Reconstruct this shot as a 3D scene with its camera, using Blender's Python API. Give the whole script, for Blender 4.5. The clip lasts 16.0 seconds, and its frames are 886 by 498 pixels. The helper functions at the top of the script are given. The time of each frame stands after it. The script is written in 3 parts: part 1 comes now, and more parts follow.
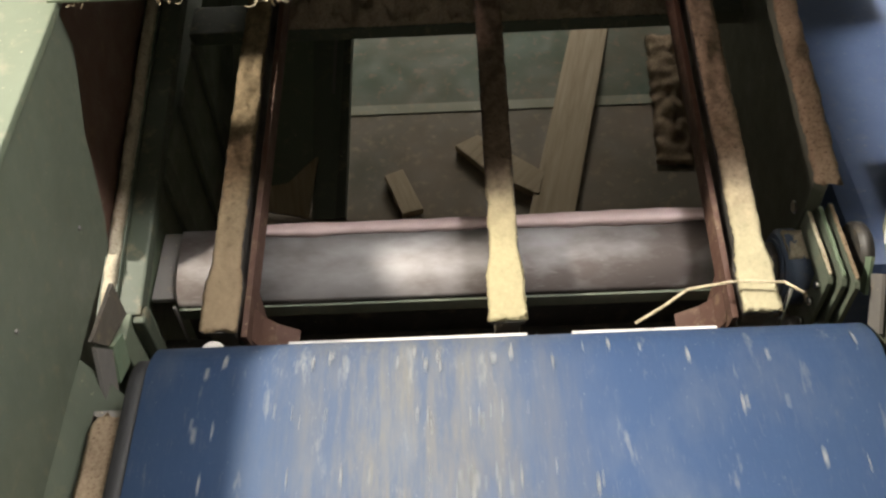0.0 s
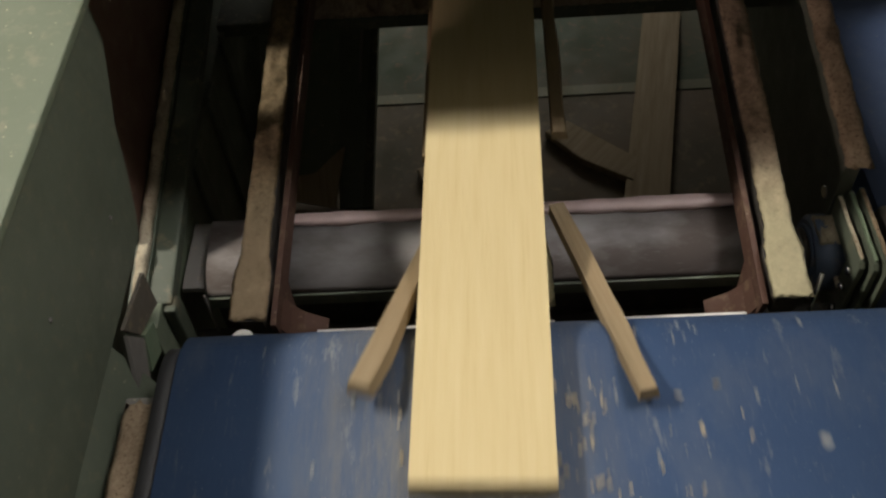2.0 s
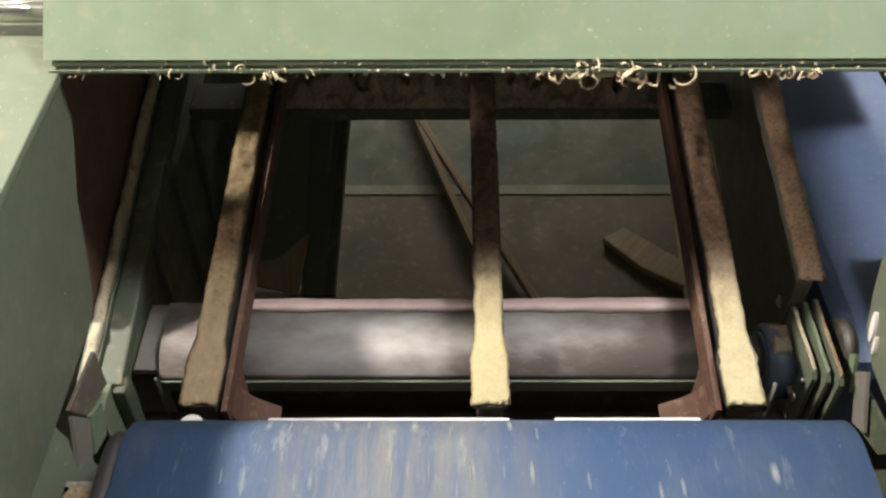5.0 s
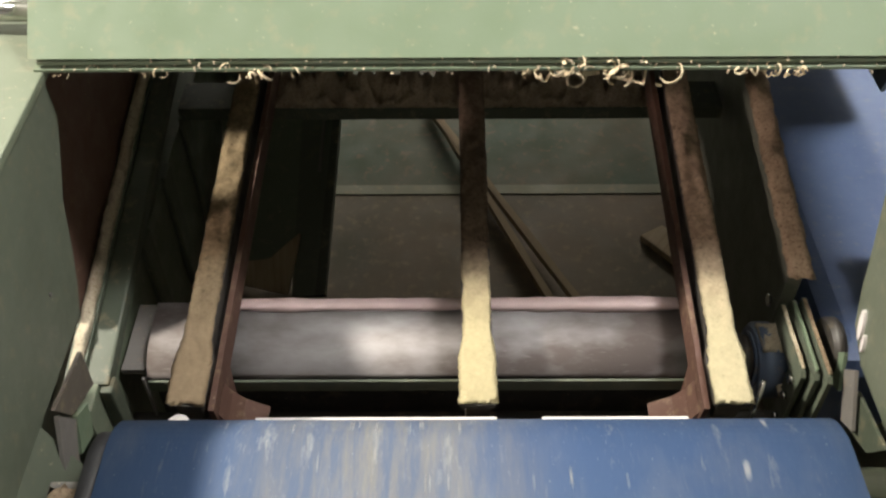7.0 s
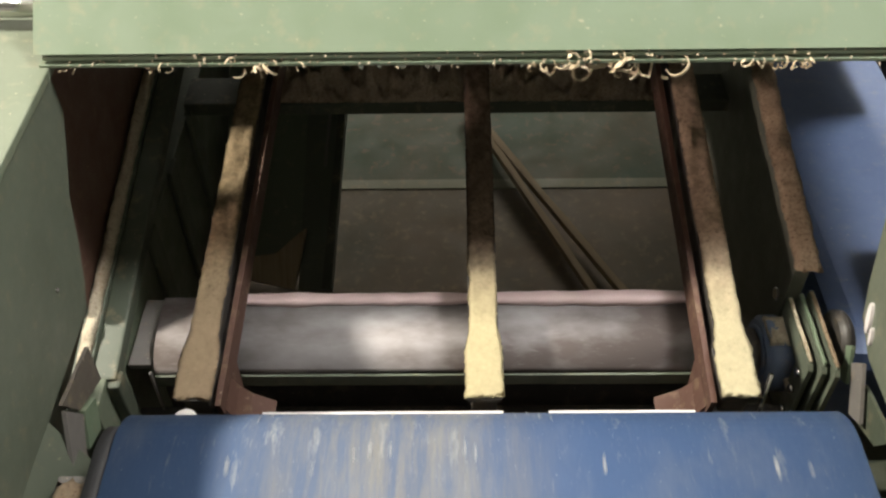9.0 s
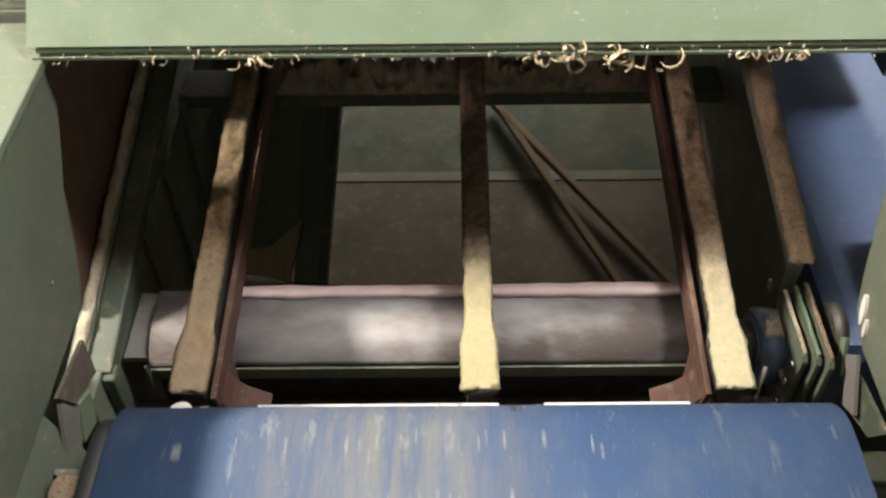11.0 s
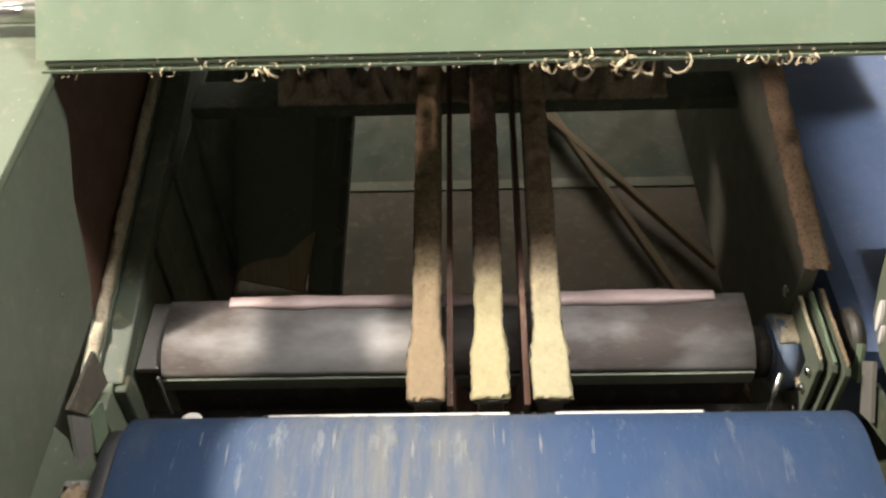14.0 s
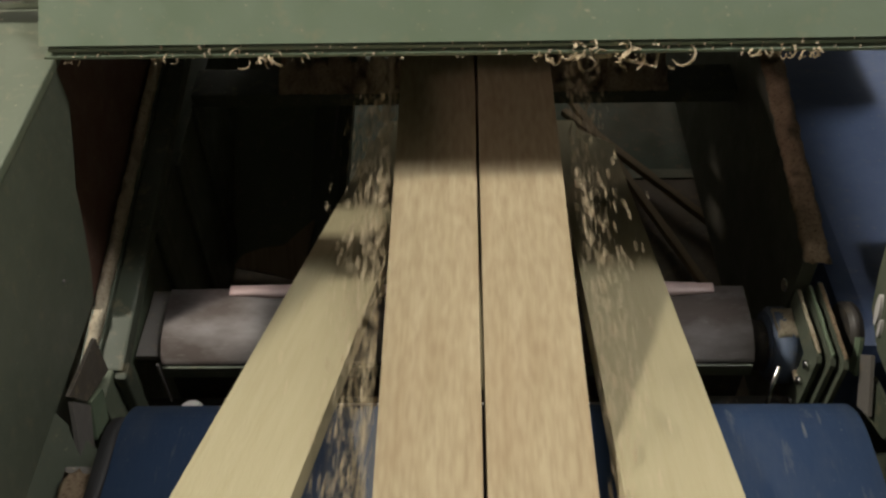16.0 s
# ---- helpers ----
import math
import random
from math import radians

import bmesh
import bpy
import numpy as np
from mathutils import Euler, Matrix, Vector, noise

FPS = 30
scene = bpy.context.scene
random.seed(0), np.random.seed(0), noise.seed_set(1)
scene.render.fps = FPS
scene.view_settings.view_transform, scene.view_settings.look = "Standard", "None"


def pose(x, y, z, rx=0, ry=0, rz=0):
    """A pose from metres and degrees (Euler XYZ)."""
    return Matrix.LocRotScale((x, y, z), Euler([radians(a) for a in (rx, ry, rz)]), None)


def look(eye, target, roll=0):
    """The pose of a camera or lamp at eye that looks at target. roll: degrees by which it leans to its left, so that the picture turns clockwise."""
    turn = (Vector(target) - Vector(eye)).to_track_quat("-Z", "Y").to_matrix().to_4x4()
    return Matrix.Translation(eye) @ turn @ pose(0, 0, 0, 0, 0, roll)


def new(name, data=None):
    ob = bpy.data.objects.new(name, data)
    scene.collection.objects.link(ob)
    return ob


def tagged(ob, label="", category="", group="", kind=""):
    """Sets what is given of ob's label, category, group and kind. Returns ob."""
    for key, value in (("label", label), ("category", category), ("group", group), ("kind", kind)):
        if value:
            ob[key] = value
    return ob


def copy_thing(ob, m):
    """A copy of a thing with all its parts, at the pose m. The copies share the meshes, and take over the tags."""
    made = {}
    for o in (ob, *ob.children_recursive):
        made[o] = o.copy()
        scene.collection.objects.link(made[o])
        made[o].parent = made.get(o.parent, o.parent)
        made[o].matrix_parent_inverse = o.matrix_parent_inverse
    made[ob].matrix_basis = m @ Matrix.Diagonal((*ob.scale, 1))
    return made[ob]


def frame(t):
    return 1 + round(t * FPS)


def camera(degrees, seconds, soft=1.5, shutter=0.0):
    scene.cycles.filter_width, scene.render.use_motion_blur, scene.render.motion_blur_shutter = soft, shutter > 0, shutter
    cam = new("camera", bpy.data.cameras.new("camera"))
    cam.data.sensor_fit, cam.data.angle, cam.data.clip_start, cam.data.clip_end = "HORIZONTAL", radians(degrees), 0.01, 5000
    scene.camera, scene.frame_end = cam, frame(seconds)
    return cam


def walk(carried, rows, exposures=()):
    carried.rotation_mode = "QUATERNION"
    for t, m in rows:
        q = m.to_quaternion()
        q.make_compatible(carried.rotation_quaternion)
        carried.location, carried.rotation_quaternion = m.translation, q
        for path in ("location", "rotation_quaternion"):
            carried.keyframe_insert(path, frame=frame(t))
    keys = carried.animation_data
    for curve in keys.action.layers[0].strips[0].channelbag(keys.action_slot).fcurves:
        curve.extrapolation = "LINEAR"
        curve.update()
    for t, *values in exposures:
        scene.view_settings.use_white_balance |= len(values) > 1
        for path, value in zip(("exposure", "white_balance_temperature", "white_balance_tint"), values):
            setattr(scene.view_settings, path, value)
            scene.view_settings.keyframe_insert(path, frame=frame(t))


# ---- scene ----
# Sawmill edger outfeed: a blue belt hands boards to separator fingers; edgings drop into a pit.
cam = camera(50.4, 16.0, soft=2.4, shutter=0.4)

# seconds, x, y, z, yaw, pitch, roll
PATH = [
    (0.0, -0.017, 0.003, 1.601, -1.227, -51.078, 2.073),
    (0.5, -0.018, 0.004, 1.599, -0.983, -50.858, 2.648),
    (1.0, -0.018, 0.002, 1.599, -1.247, -50.868, 2.513),
    (1.5, -0.018, 0.001, 1.601, -0.746, -50.943, 3.352),
    (2.0, -0.017, -0.000, 1.600, -0.490, -51.621, 3.608),
    (2.5, -0.015, 0.001, 1.603, -0.050, -51.480, 4.076),
    (3.0, -0.013, 0.002, 1.606, -0.193, -51.621, 4.341),
    (3.5, -0.014, -0.000, 1.603, -0.239, -50.764, 4.579),
    (4.0, -0.030, -0.000, 1.601, -0.677, -47.400, 3.585),
    (4.5, -0.021, -0.000, 1.603, 0.180, -46.108, 0.317),
    (7.0, -0.000, 0.000, 1.600, -0.022, -46.006, 0.277),
    (7.5, -0.004, 0.001, 1.599, 0.244, -46.695, 0.315),
    (8.0, -0.003, 0.001, 1.599, 0.461, -46.675, 0.545),
    (8.5, -0.000, -0.000, 1.599, 0.224, -46.265, 0.675),
    (11.0, 0.001, 0.000, 1.599, -0.133, -46.779, 0.565),
    (11.5, 0.002, 0.001, 1.598, -0.614, -46.731, 0.814),
    (12.0, 0.013, 0.004, 1.597, -0.874, -46.677, 1.549),
    (12.5, 0.011, 0.003, 1.600, 0.103, -45.519, 1.428),
    (13.0, 0.007, 0.001, 1.598, 0.414, -45.014, 0.901),
    (13.5, 0.009, 0.001, 1.599, 0.225, -45.369, 1.291),
    (14.0, 0.013, 0.002, 1.596, 0.399, -46.213, 1.841),
    (14.5, 0.013, 0.001, 1.596, 0.378, -46.470, 1.824),
    (15.0, 0.012, 0.001, 1.596, 0.481, -46.629, 1.527),
    (15.5, 0.013, -0.000, 1.595, 0.403, -46.693, 1.690),
    (16.0, 0.006, 0.001, 1.597, 0.567, -46.800, 1.212),
]
walk(cam, [(t, pose(x, y, z, 90 + pitch, roll, yaw)) for t, x, y, z, yaw, pitch, roll in PATH],
     exposures=[(0.0, 0.7), (0.35, 0.65), (0.5, 0.25), (0.7, 0.2), (1.0, 0.15), (1.5, -0.42), (2.0, -0.62), (2.3, -0.28), (3.0, 0.5), (3.6, 0.65), (14.7, 0.7), (15.0, 0.22), (15.5, -0.36), (16.0, -0.84)])

# ---- light ----
world = bpy.data.worlds.new("hall_air")
world.use_nodes = True
world.node_tree.nodes["Background"].inputs[0].default_value = (0.9, 0.95, 1.0, 1)
world.node_tree.nodes["Background"].inputs[1].default_value = 0.05
scene.world = world


def area_lamp(name, at, to, size, watts, colour):
    data = bpy.data.lights.new(name, "AREA")
    data.shape, data.size, data.energy, data.color = "DISK", size, watts, colour
    ob = new(name, data)
    ob.matrix_world = look(at, to)
    return ob


area_lamp("lamp_key", (-2.80, 1.10, 3.95), (-0.15, 0.48, 0.9), 0.34, 232, (1.0, 0.93, 0.80))
area_lamp("lamp_side", (-4.2, -0.95, 2.50), (0.28, 0.85, 0.88), 0.25, 85, (1.0, 0.78, 0.70))
# Unseen fill added from the right to lift the left panel.
area_lamp("fill_right", (1.6, 0.85, 4.2), (0.0, 0.5, 0.9), 0.8, 84, (1.0, 0.97, 0.93))
# Unseen fill added from behind to brighten the pit.
area_lamp("fill_pit", (0.4, 5.6, 3.5), (0.0, 1.2, 0.46), 3.2, 350, (1.0, 0.95, 0.84))

# ---- materials ----


class Nodes:
    def __init__(self, name):
        self.mat = bpy.data.materials.new(name)
        self.mat.use_nodes = True
        self.t = self.mat.node_tree
        self.bsdf = self.t.nodes["Principled BSDF"]
        self.co = self.t.nodes.new("ShaderNodeTexCoord")

    def add(self, kind, **values):
        n = self.t.nodes.new(kind)
        for k, v in values.items():
            n.inputs[k.replace("_", " ")].default_value = v
        return n

    def link(self, a, b):
        self.t.links.new(a, b)

    def mapped(self, scale):
        m = self.t.nodes.new("ShaderNodeMapping")
        m.inputs["Scale"].default_value = scale
        self.link(self.co.outputs["Object"], m.inputs["Vector"])
        return m.outputs["Vector"]

    def noise(self, scale, detail=5.0, rough=0.6, stretch=(1, 1, 1)):
        n = self.add("ShaderNodeTexNoise", Scale=scale, Detail=detail, Roughness=rough)
        self.link(self.mapped(stretch), n.inputs["Vector"])
        return n.outputs["Fac"]

    def ramp(self, fac, stops):
        r = self.t.nodes.new("ShaderNodeValToRGB")
        els = r.color_ramp.elements
        while len(els) < len(stops):
            els.new(0.5)
        for e, (p, c) in zip(els, stops):
            e.position = p
            e.color = (*c, 1) if len(c) == 3 else c
        self.link(fac, r.inputs[0])
        return r.outputs[0]

    def mix(self, fac, a, b):
        m = self.t.nodes.new("ShaderNodeMix")
        m.data_type = "RGBA"
        for sock, v in ((m.inputs[0], fac), (m.inputs[6], a), (m.inputs[7], b)):
            if hasattr(v, "is_linked"):
                self.link(v, sock)
            elif isinstance(v, tuple):
                sock.default_value = (*v, 1)
            else:
                sock.default_value = v
        return m.outputs[2]

    def finish(self, colour, rough, metal=0.0, bump=None, strength=0.3, distance=0.002, spec=0.5):
        if isinstance(colour, tuple):
            self.bsdf.inputs["Base Color"].default_value = (*colour, 1)
        else:
            self.link(colour, self.bsdf.inputs["Base Color"])
        if hasattr(rough, "is_linked"):
            self.link(rough, self.bsdf.inputs["Roughness"])
        else:
            self.bsdf.inputs["Roughness"].default_value = rough
        self.bsdf.inputs["Metallic"].default_value = metal
        self.bsdf.inputs["Specular IOR Level"].default_value = spec
        if bump is not None:
            b = self.add("ShaderNodeBump", Strength=strength, Distance=distance)
            self.link(bump, b.inputs["Height"])
            self.link(b.outputs[0], self.bsdf.inputs["Normal"])
        return self.mat


def painted(name, colour, worn, dust=(0.35, 0.27, 0.16), amount=0.5, rough=0.45, chip=1.0):
    """Machine paint with dust film, scuffs and small chips."""
    n = Nodes(name)
    big = n.ramp(n.noise(5.0, 6), [(0.35, (0, 0, 0)), (0.75, (1, 1, 1))])
    fine = n.ramp(n.noise(60.0, 4), [(0.55, (0, 0, 0)), (0.72, (1, 1, 1))])
    chips = n.ramp(n.noise(170.0, 2), [(0.70, (0, 0, 0)), (0.74, (1, 1, 1))])
    k = n.mix(min(1.0, 0.35 * amount), (0, 0, 0), big)
    c = n.mix(k, colour, worn)
    c = n.mix(n.mix(0.45 * amount, (0, 0, 0), fine), c, dust)
    c = n.mix(n.mix(min(1.0, 0.7 * amount * chip), (0, 0, 0), chips), c, (0.55, 0.48, 0.34))
    return n.finish(c, n.ramp(n.noise(25.0), [(0.3, (rough - 0.1,) * 3), (0.7, (rough + 0.2,) * 3)]), bump=n.noise(90.0), strength=0.12)


def sawdust_mat(name, a, b, dark):
    n = Nodes(name)
    c = n.ramp(n.noise(260.0, 6, 0.7), [(0.28, dark), (0.42, a), (0.70, b)])
    c = n.mix(n.ramp(n.noise(18.0, 4), [(0.4, (0, 0, 0)), (0.75, (0.5, 0.5, 0.5))]), c, dark)
    return n.finish(c, 0.95, bump=n.noise(320.0, 5, 0.8), strength=0.9, distance=0.004, spec=0.1)


def wood(name, light, mid, dark, dusty=0.0):
    n = Nodes(name)
    grain = n.noise(14.0, 8, 0.7, (9, 0.5, 4))
    ring = n.noise(4.0, 3, 0.5, (6, 0.25, 2))
    c = n.ramp(grain, [(0.25, dark), (0.48, mid), (0.72, light)])
    c = n.mix(n.ramp(ring, [(0.45, (0, 0, 0)), (0.7, (0.6, 0.6, 0.6))]), c, mid)
    knots = n.ramp(n.noise(9.0, 2, 0.4, (1.3, 0.8, 1)), [(0.76, (0, 0, 0)), (0.81, (1, 1, 1))])
    c = n.mix(knots, c, tuple(v * 0.45 for v in dark))
    height = n.noise(60.0, 6, 0.7, (4, 0.6, 2))
    if dusty:
        c = n.mix(n.ramp(n.noise(160.0, 6, 0.75, (1.2, 0.45, 1)), [(0.42, (0, 0, 0)), (0.66, (dusty,) * 3)]), c, (0.27, 0.195, 0.115))
        c = n.mix(n.ramp(n.noise(11.0, 4, 0.6, (1.5, 0.5, 1)), [(0.45, (0, 0, 0)), (0.7, (0.35,) * 3)]), c, (0.30, 0.20, 0.11))
        height = n.noise(210.0, 6, 0.8)
    return n.finish(c, 0.75, bump=height, strength=0.5, distance=0.0015, spec=0.25)


GREEN = painted("green_machine_paint", (0.100, 0.116, 0.086), (0.12, 0.13, 0.095), amount=0.35)
GREEN_LIGHT = painted("pale_green_hood_paint", (0.146, 0.194, 0.130), (0.185, 0.225, 0.158), amount=0.4, rough=0.38)
GREEN_DUSTY = painted("dusty_pale_green_paint", (0.125, 0.150, 0.105), (0.17, 0.18, 0.13), dust=(0.30, 0.27, 0.19), amount=0.8)
# Darker green; on the rail face and post it also stands for shade.
GREEN_DARK = painted("dark_green_paint_with_shade", (0.062, 0.076, 0.054), (0.09, 0.08, 0.055), amount=0.7, rough=0.5)
PIT_PAINT = painted("dusty_green_pan_paint", (0.085, 0.120, 0.080), (0.185, 0.140, 0.095), dust=(0.20, 0.15, 0.10), amount=2.2, rough=0.7, chip=0.08)
RED_BROWN = painted("red_oxide_paint", (0.110, 0.060, 0.044), (0.09, 0.055, 0.04), amount=0.3, rough=0.6)
FINGER_RED = painted("dirty_red_oxide", (0.082, 0.038, 0.026), (0.05, 0.033, 0.026), amount=0.6, rough=0.7)
BLUE_PAINT = painted("blue_motor_paint", (0.075, 0.112, 0.215), (0.085, 0.115, 0.20), amount=0.25, rough=0.5)
BEARING_BLUE = painted("blue_bearing_paint", (0.14, 0.185, 0.28), (0.13, 0.15, 0.19), amount=0.9, rough=0.4)
IRON = painted("dark_oily_iron", (0.042, 0.038, 0.034), (0.06, 0.045, 0.035), amount=0.5, rough=0.5)
GREY_STEEL = painted("grey_bracket_steel", (0.16, 0.15, 0.14), (0.11, 0.09, 0.07), amount=0.6, rough=0.5)
DUST_BROWN = sawdust_mat("old_brown_sawdust", (0.34, 0.25, 0.17), (0.50, 0.39, 0.27), (0.07, 0.045, 0.03))


def shaded_finger_dust(name, tip, body):
    """Dust of one colour at the tip; behind, older brown dust with hood shade painted in."""
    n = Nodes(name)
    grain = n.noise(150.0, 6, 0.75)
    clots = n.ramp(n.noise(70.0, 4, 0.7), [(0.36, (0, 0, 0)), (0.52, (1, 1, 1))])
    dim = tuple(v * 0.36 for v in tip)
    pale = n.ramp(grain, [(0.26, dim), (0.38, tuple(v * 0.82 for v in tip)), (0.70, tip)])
    old_shaded = n.ramp(grain, [(0.30, tuple(v * 0.2 for v in body)), (0.44, tuple(v * 0.62 for v in body)), (0.72, body)])
    old_shaded = n.mix(clots, tuple(v * 0.5 for v in body), old_shaded)
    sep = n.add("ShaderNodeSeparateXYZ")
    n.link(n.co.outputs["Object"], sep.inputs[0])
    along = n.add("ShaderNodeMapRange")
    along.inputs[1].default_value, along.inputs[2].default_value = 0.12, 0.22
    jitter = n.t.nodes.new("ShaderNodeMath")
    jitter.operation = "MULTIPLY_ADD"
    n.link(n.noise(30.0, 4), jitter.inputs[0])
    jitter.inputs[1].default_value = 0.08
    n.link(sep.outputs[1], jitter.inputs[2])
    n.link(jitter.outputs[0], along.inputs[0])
    return n.finish(n.mix(along.outputs[0], pale, old_shaded), 0.95, bump=n.noise(320.0, 5, 0.8), strength=0.9, distance=0.004, spec=0.1)


# Body colours browner than the tips: old dust plus painted shade of the hood.
DUST_FINGER = shaded_finger_dust("shaded_finger_sawdust", (0.60, 0.52, 0.315), (0.25, 0.18, 0.13))
DUST_TAN = shaded_finger_dust("tan_finger_sawdust", (0.42, 0.315, 0.205), (0.36, 0.27, 0.165))
DUST_RAGGED = shaded_finger_dust("ragged_finger_sawdust", (0.60, 0.53, 0.345), (0.50, 0.37, 0.26))
BOARD = wood("fresh_sawn_pine", (0.60, 0.495, 0.285), (0.57, 0.46, 0.255), (0.51, 0.395, 0.21))
BOARD_DUSTY = wood("sawdusty_pine", (0.51, 0.43, 0.28), (0.46, 0.38, 0.24), (0.37, 0.30, 0.18), dusty=0.6)
SLAB = wood("smooth_cream_pine", (0.47, 0.42, 0.27), (0.44, 0.39, 0.245), (0.40, 0.345, 0.21))
SLAT = wood("weathered_slat_wood", (0.47, 0.38, 0.27), (0.38, 0.30, 0.20), (0.24, 0.18, 0.11))
BARK = wood("waney_bark", (0.36, 0.29, 0.19), (0.25, 0.19, 0.115), (0.10, 0.07, 0.04), dusty=0.5)


def belt_material():
    n = Nodes("blue_conveyor_belt")
    streak = n.noise(22.0, 8, 0.75, (3.0, 0.30, 1))
    fine = n.noise(120.0, 6, 0.7, (2.0, 0.30, 1))
    base = n.mix(n.ramp(n.noise(7.0, 4), [(0.3, (0, 0, 0)), (0.8, (1, 1, 1))]), (0.031, 0.062, 0.136), (0.042, 0.078, 0.160))
    # worn grey lane where most boards ride
    sep = n.add("ShaderNodeSeparateXYZ")
    n.link(n.co.outputs["Object"], sep.inputs[0])
    lane = n.add("ShaderNodeMapRange")
    lane.inputs[1].default_value, lane.inputs[2].default_value = -0.17, -0.05
    away = n.t.nodes.new("ShaderNodeMath")
    away.operation = "ABSOLUTE"
    shift = n.t.nodes.new("ShaderNodeMath")
    shift.operation = "ADD"
    shift.inputs[1].default_value = 0.055
    n.link(sep.outputs[0], shift.inputs[0])
    n.link(shift.outputs[0], away.inputs[0])
    neg = n.t.nodes.new("ShaderNodeMath")
    neg.operation = "MULTIPLY"
    neg.inputs[1].default_value = -1.0
    n.link(away.outputs[0], neg.inputs[0])
    n.link(neg.outputs[0], lane.inputs[0])
    worn = n.t.nodes.new("ShaderNodeMath")
    worn.operation = "MULTIPLY"
    n.link(lane.outputs[0], worn.inputs[0])
    n.link(n.ramp(streak, [(0.40, (0.25,) * 3), (0.66, (0.85,) * 3)]), worn.inputs[1])
    c = n.mix(worn.outputs[0], base, (0.155, 0.145, 0.125))
    c = n.mix(n.ramp(fine, [(0.56, (0, 0, 0)), (0.76, (0.22,) * 3)]), c, (0.30, 0.29, 0.28))
    c = n.mix(n.ramp(n.noise(42.0, 5, 0.7, (1.6, 0.3, 1)), [(0.60, (0, 0, 0)), (0.72, (0.45,) * 3)]), c, (0.28, 0.28, 0.27))
    c = n.mix(n.ramp(n.noise(330.0, 3, 0.6, (1.0, 0.45, 1)), [(0.67, (0, 0, 0)), (0.75, (0.4,) * 3)]), c, (0.30, 0.32, 0.34))
    c = n.mix(n.ramp(n.noise(16.0, 4, 0.6, (1.3, 0.5, 1)), [(0.50, (0, 0, 0)), (0.75, (0.4,) * 3)]), c, (0.13, 0.15, 0.19))
    return n.finish(c, n.ramp(fine, [(0.3, (0.62,) * 3), (0.7, (0.8,) * 3)]), spec=0.3, bump=n.noise(300.0), strength=0.06)


BELT = belt_material()


def steel_material(name, colour, lo, hi, stretch):
    n = Nodes(name)
    c = n.mix(n.ramp(n.noise(16.0, 6, 0.7, stretch), [(0.35, (0, 0, 0)), (0.75, (0.8,) * 3)]), colour, tuple(v * 0.55 for v in colour))
    return n.finish(c, n.ramp(n.noise(40.0, 6, 0.7, stretch), [(0.3, (lo,) * 3), (0.7, (hi,) * 3)]), metal=1.0, bump=n.noise(120.0, 4, 0.6, stretch), strength=0.05)


def sheet_material():
    """Rubbed slide steel: bright where wood slides over it, with dull brown film and long scratches."""
    n = Nodes("rubbed_slide_steel")
    film = n.ramp(n.noise(9.0, 5, 0.55, (0.8, 1.6, 1.6)), [(0.34, (0, 0, 0)), (0.62, (0.9,) * 3)])
    c = n.mix(film, (0.36, 0.345, 0.35), (0.10, 0.078, 0.070))
    c = n.mix(n.ramp(n.noise(150.0, 4, 0.7, (0.4, 3, 3)), [(0.60, (0, 0, 0)), (0.72, (0.3,) * 3)]), c, (0.45, 0.44, 0.43))
    rough = n.ramp(n.noise(24.0, 6, 0.7, (0.4, 3, 3)), [(0.3, (0.58,) * 3), (0.7, (0.70,) * 3)])
    return n.finish(c, rough, metal=0.25, spec=0.25, bump=n.noise(14.0, 4, 0.5, (1, 2, 2)), strength=0.10)


SHEET = sheet_material()
CHROME = steel_material("bright_steel", (0.75, 0.74, 0.72), 0.12, 0.25, (1, 1, 1))


def plain(name, colour, rough):
    n = Nodes(name)
    c = n.mix(n.noise(30.0), colour, tuple(v * 0.7 for v in colour))
    return n.finish(c, rough, bump=n.noise(80.0), strength=0.1)


RUBBER = plain("black_rubber", (0.030, 0.030, 0.033), 0.6)
# Pink lamp light on the worn steel edge, painted as base colour.
EDGE_PINK_LIGHT = plain("worn_edge_pink_light", (0.78, 0.60, 0.59), 0.4)
PAN_BROWN = painted("brown_dusty_pan", (0.185, 0.140, 0.100), (0.075, 0.082, 0.058), dust=(0.24, 0.18, 0.12), amount=2.0, rough=0.75, chip=0.08)
FOLD_PAINT = painted("rubbed_fold_paint", (0.20, 0.20, 0.14), (0.26, 0.24, 0.17), amount=0.9, rough=0.7)
DUST_MATTED = sawdust_mat("matted_sawdust", (0.46, 0.36, 0.26), (0.62, 0.52, 0.39), (0.10, 0.07, 0.05))
GUSSET_BROWN = painted("brown_grey_gusset_paint", (0.095, 0.082, 0.066), (0.07, 0.06, 0.05), amount=0.7, rough=0.6)
BLACK_PLATE = painted("black_greasy_plate", (0.095, 0.104, 0.080), (0.105, 0.100, 0.080), dust=(0.09, 0.08, 0.06), amount=0.5, rough=0.55)
DUST_WHITE = sawdust_mat("bleached_sawdust", (0.60, 0.52, 0.38), (0.78, 0.71, 0.56), (0.28, 0.17, 0.10))
# Pale worn spots; on the scraper strips a painted stand-in for steel shine.
PALE = plain("pale_wear_and_shine", (0.72, 0.70, 0.68), 0.35)
CONCRETE = plain("dusty_concrete", (0.24, 0.225, 0.20), 0.9)
HALL = plain("grey_hall_sheeting", (0.42, 0.42, 0.40), 0.8)

# ---- mesh helpers ----


def part(name, bm, material, parent=None, label=""):
    me = bpy.data.meshes.new(name)
    bmesh.ops.recalc_face_normals(bm, faces=bm.faces)
    bm.to_mesh(me)
    bm.free()
    me.materials.append(material)
    ob = new(name, me)
    ob.parent = parent
    if label:
        ob["label"] = label
    return ob


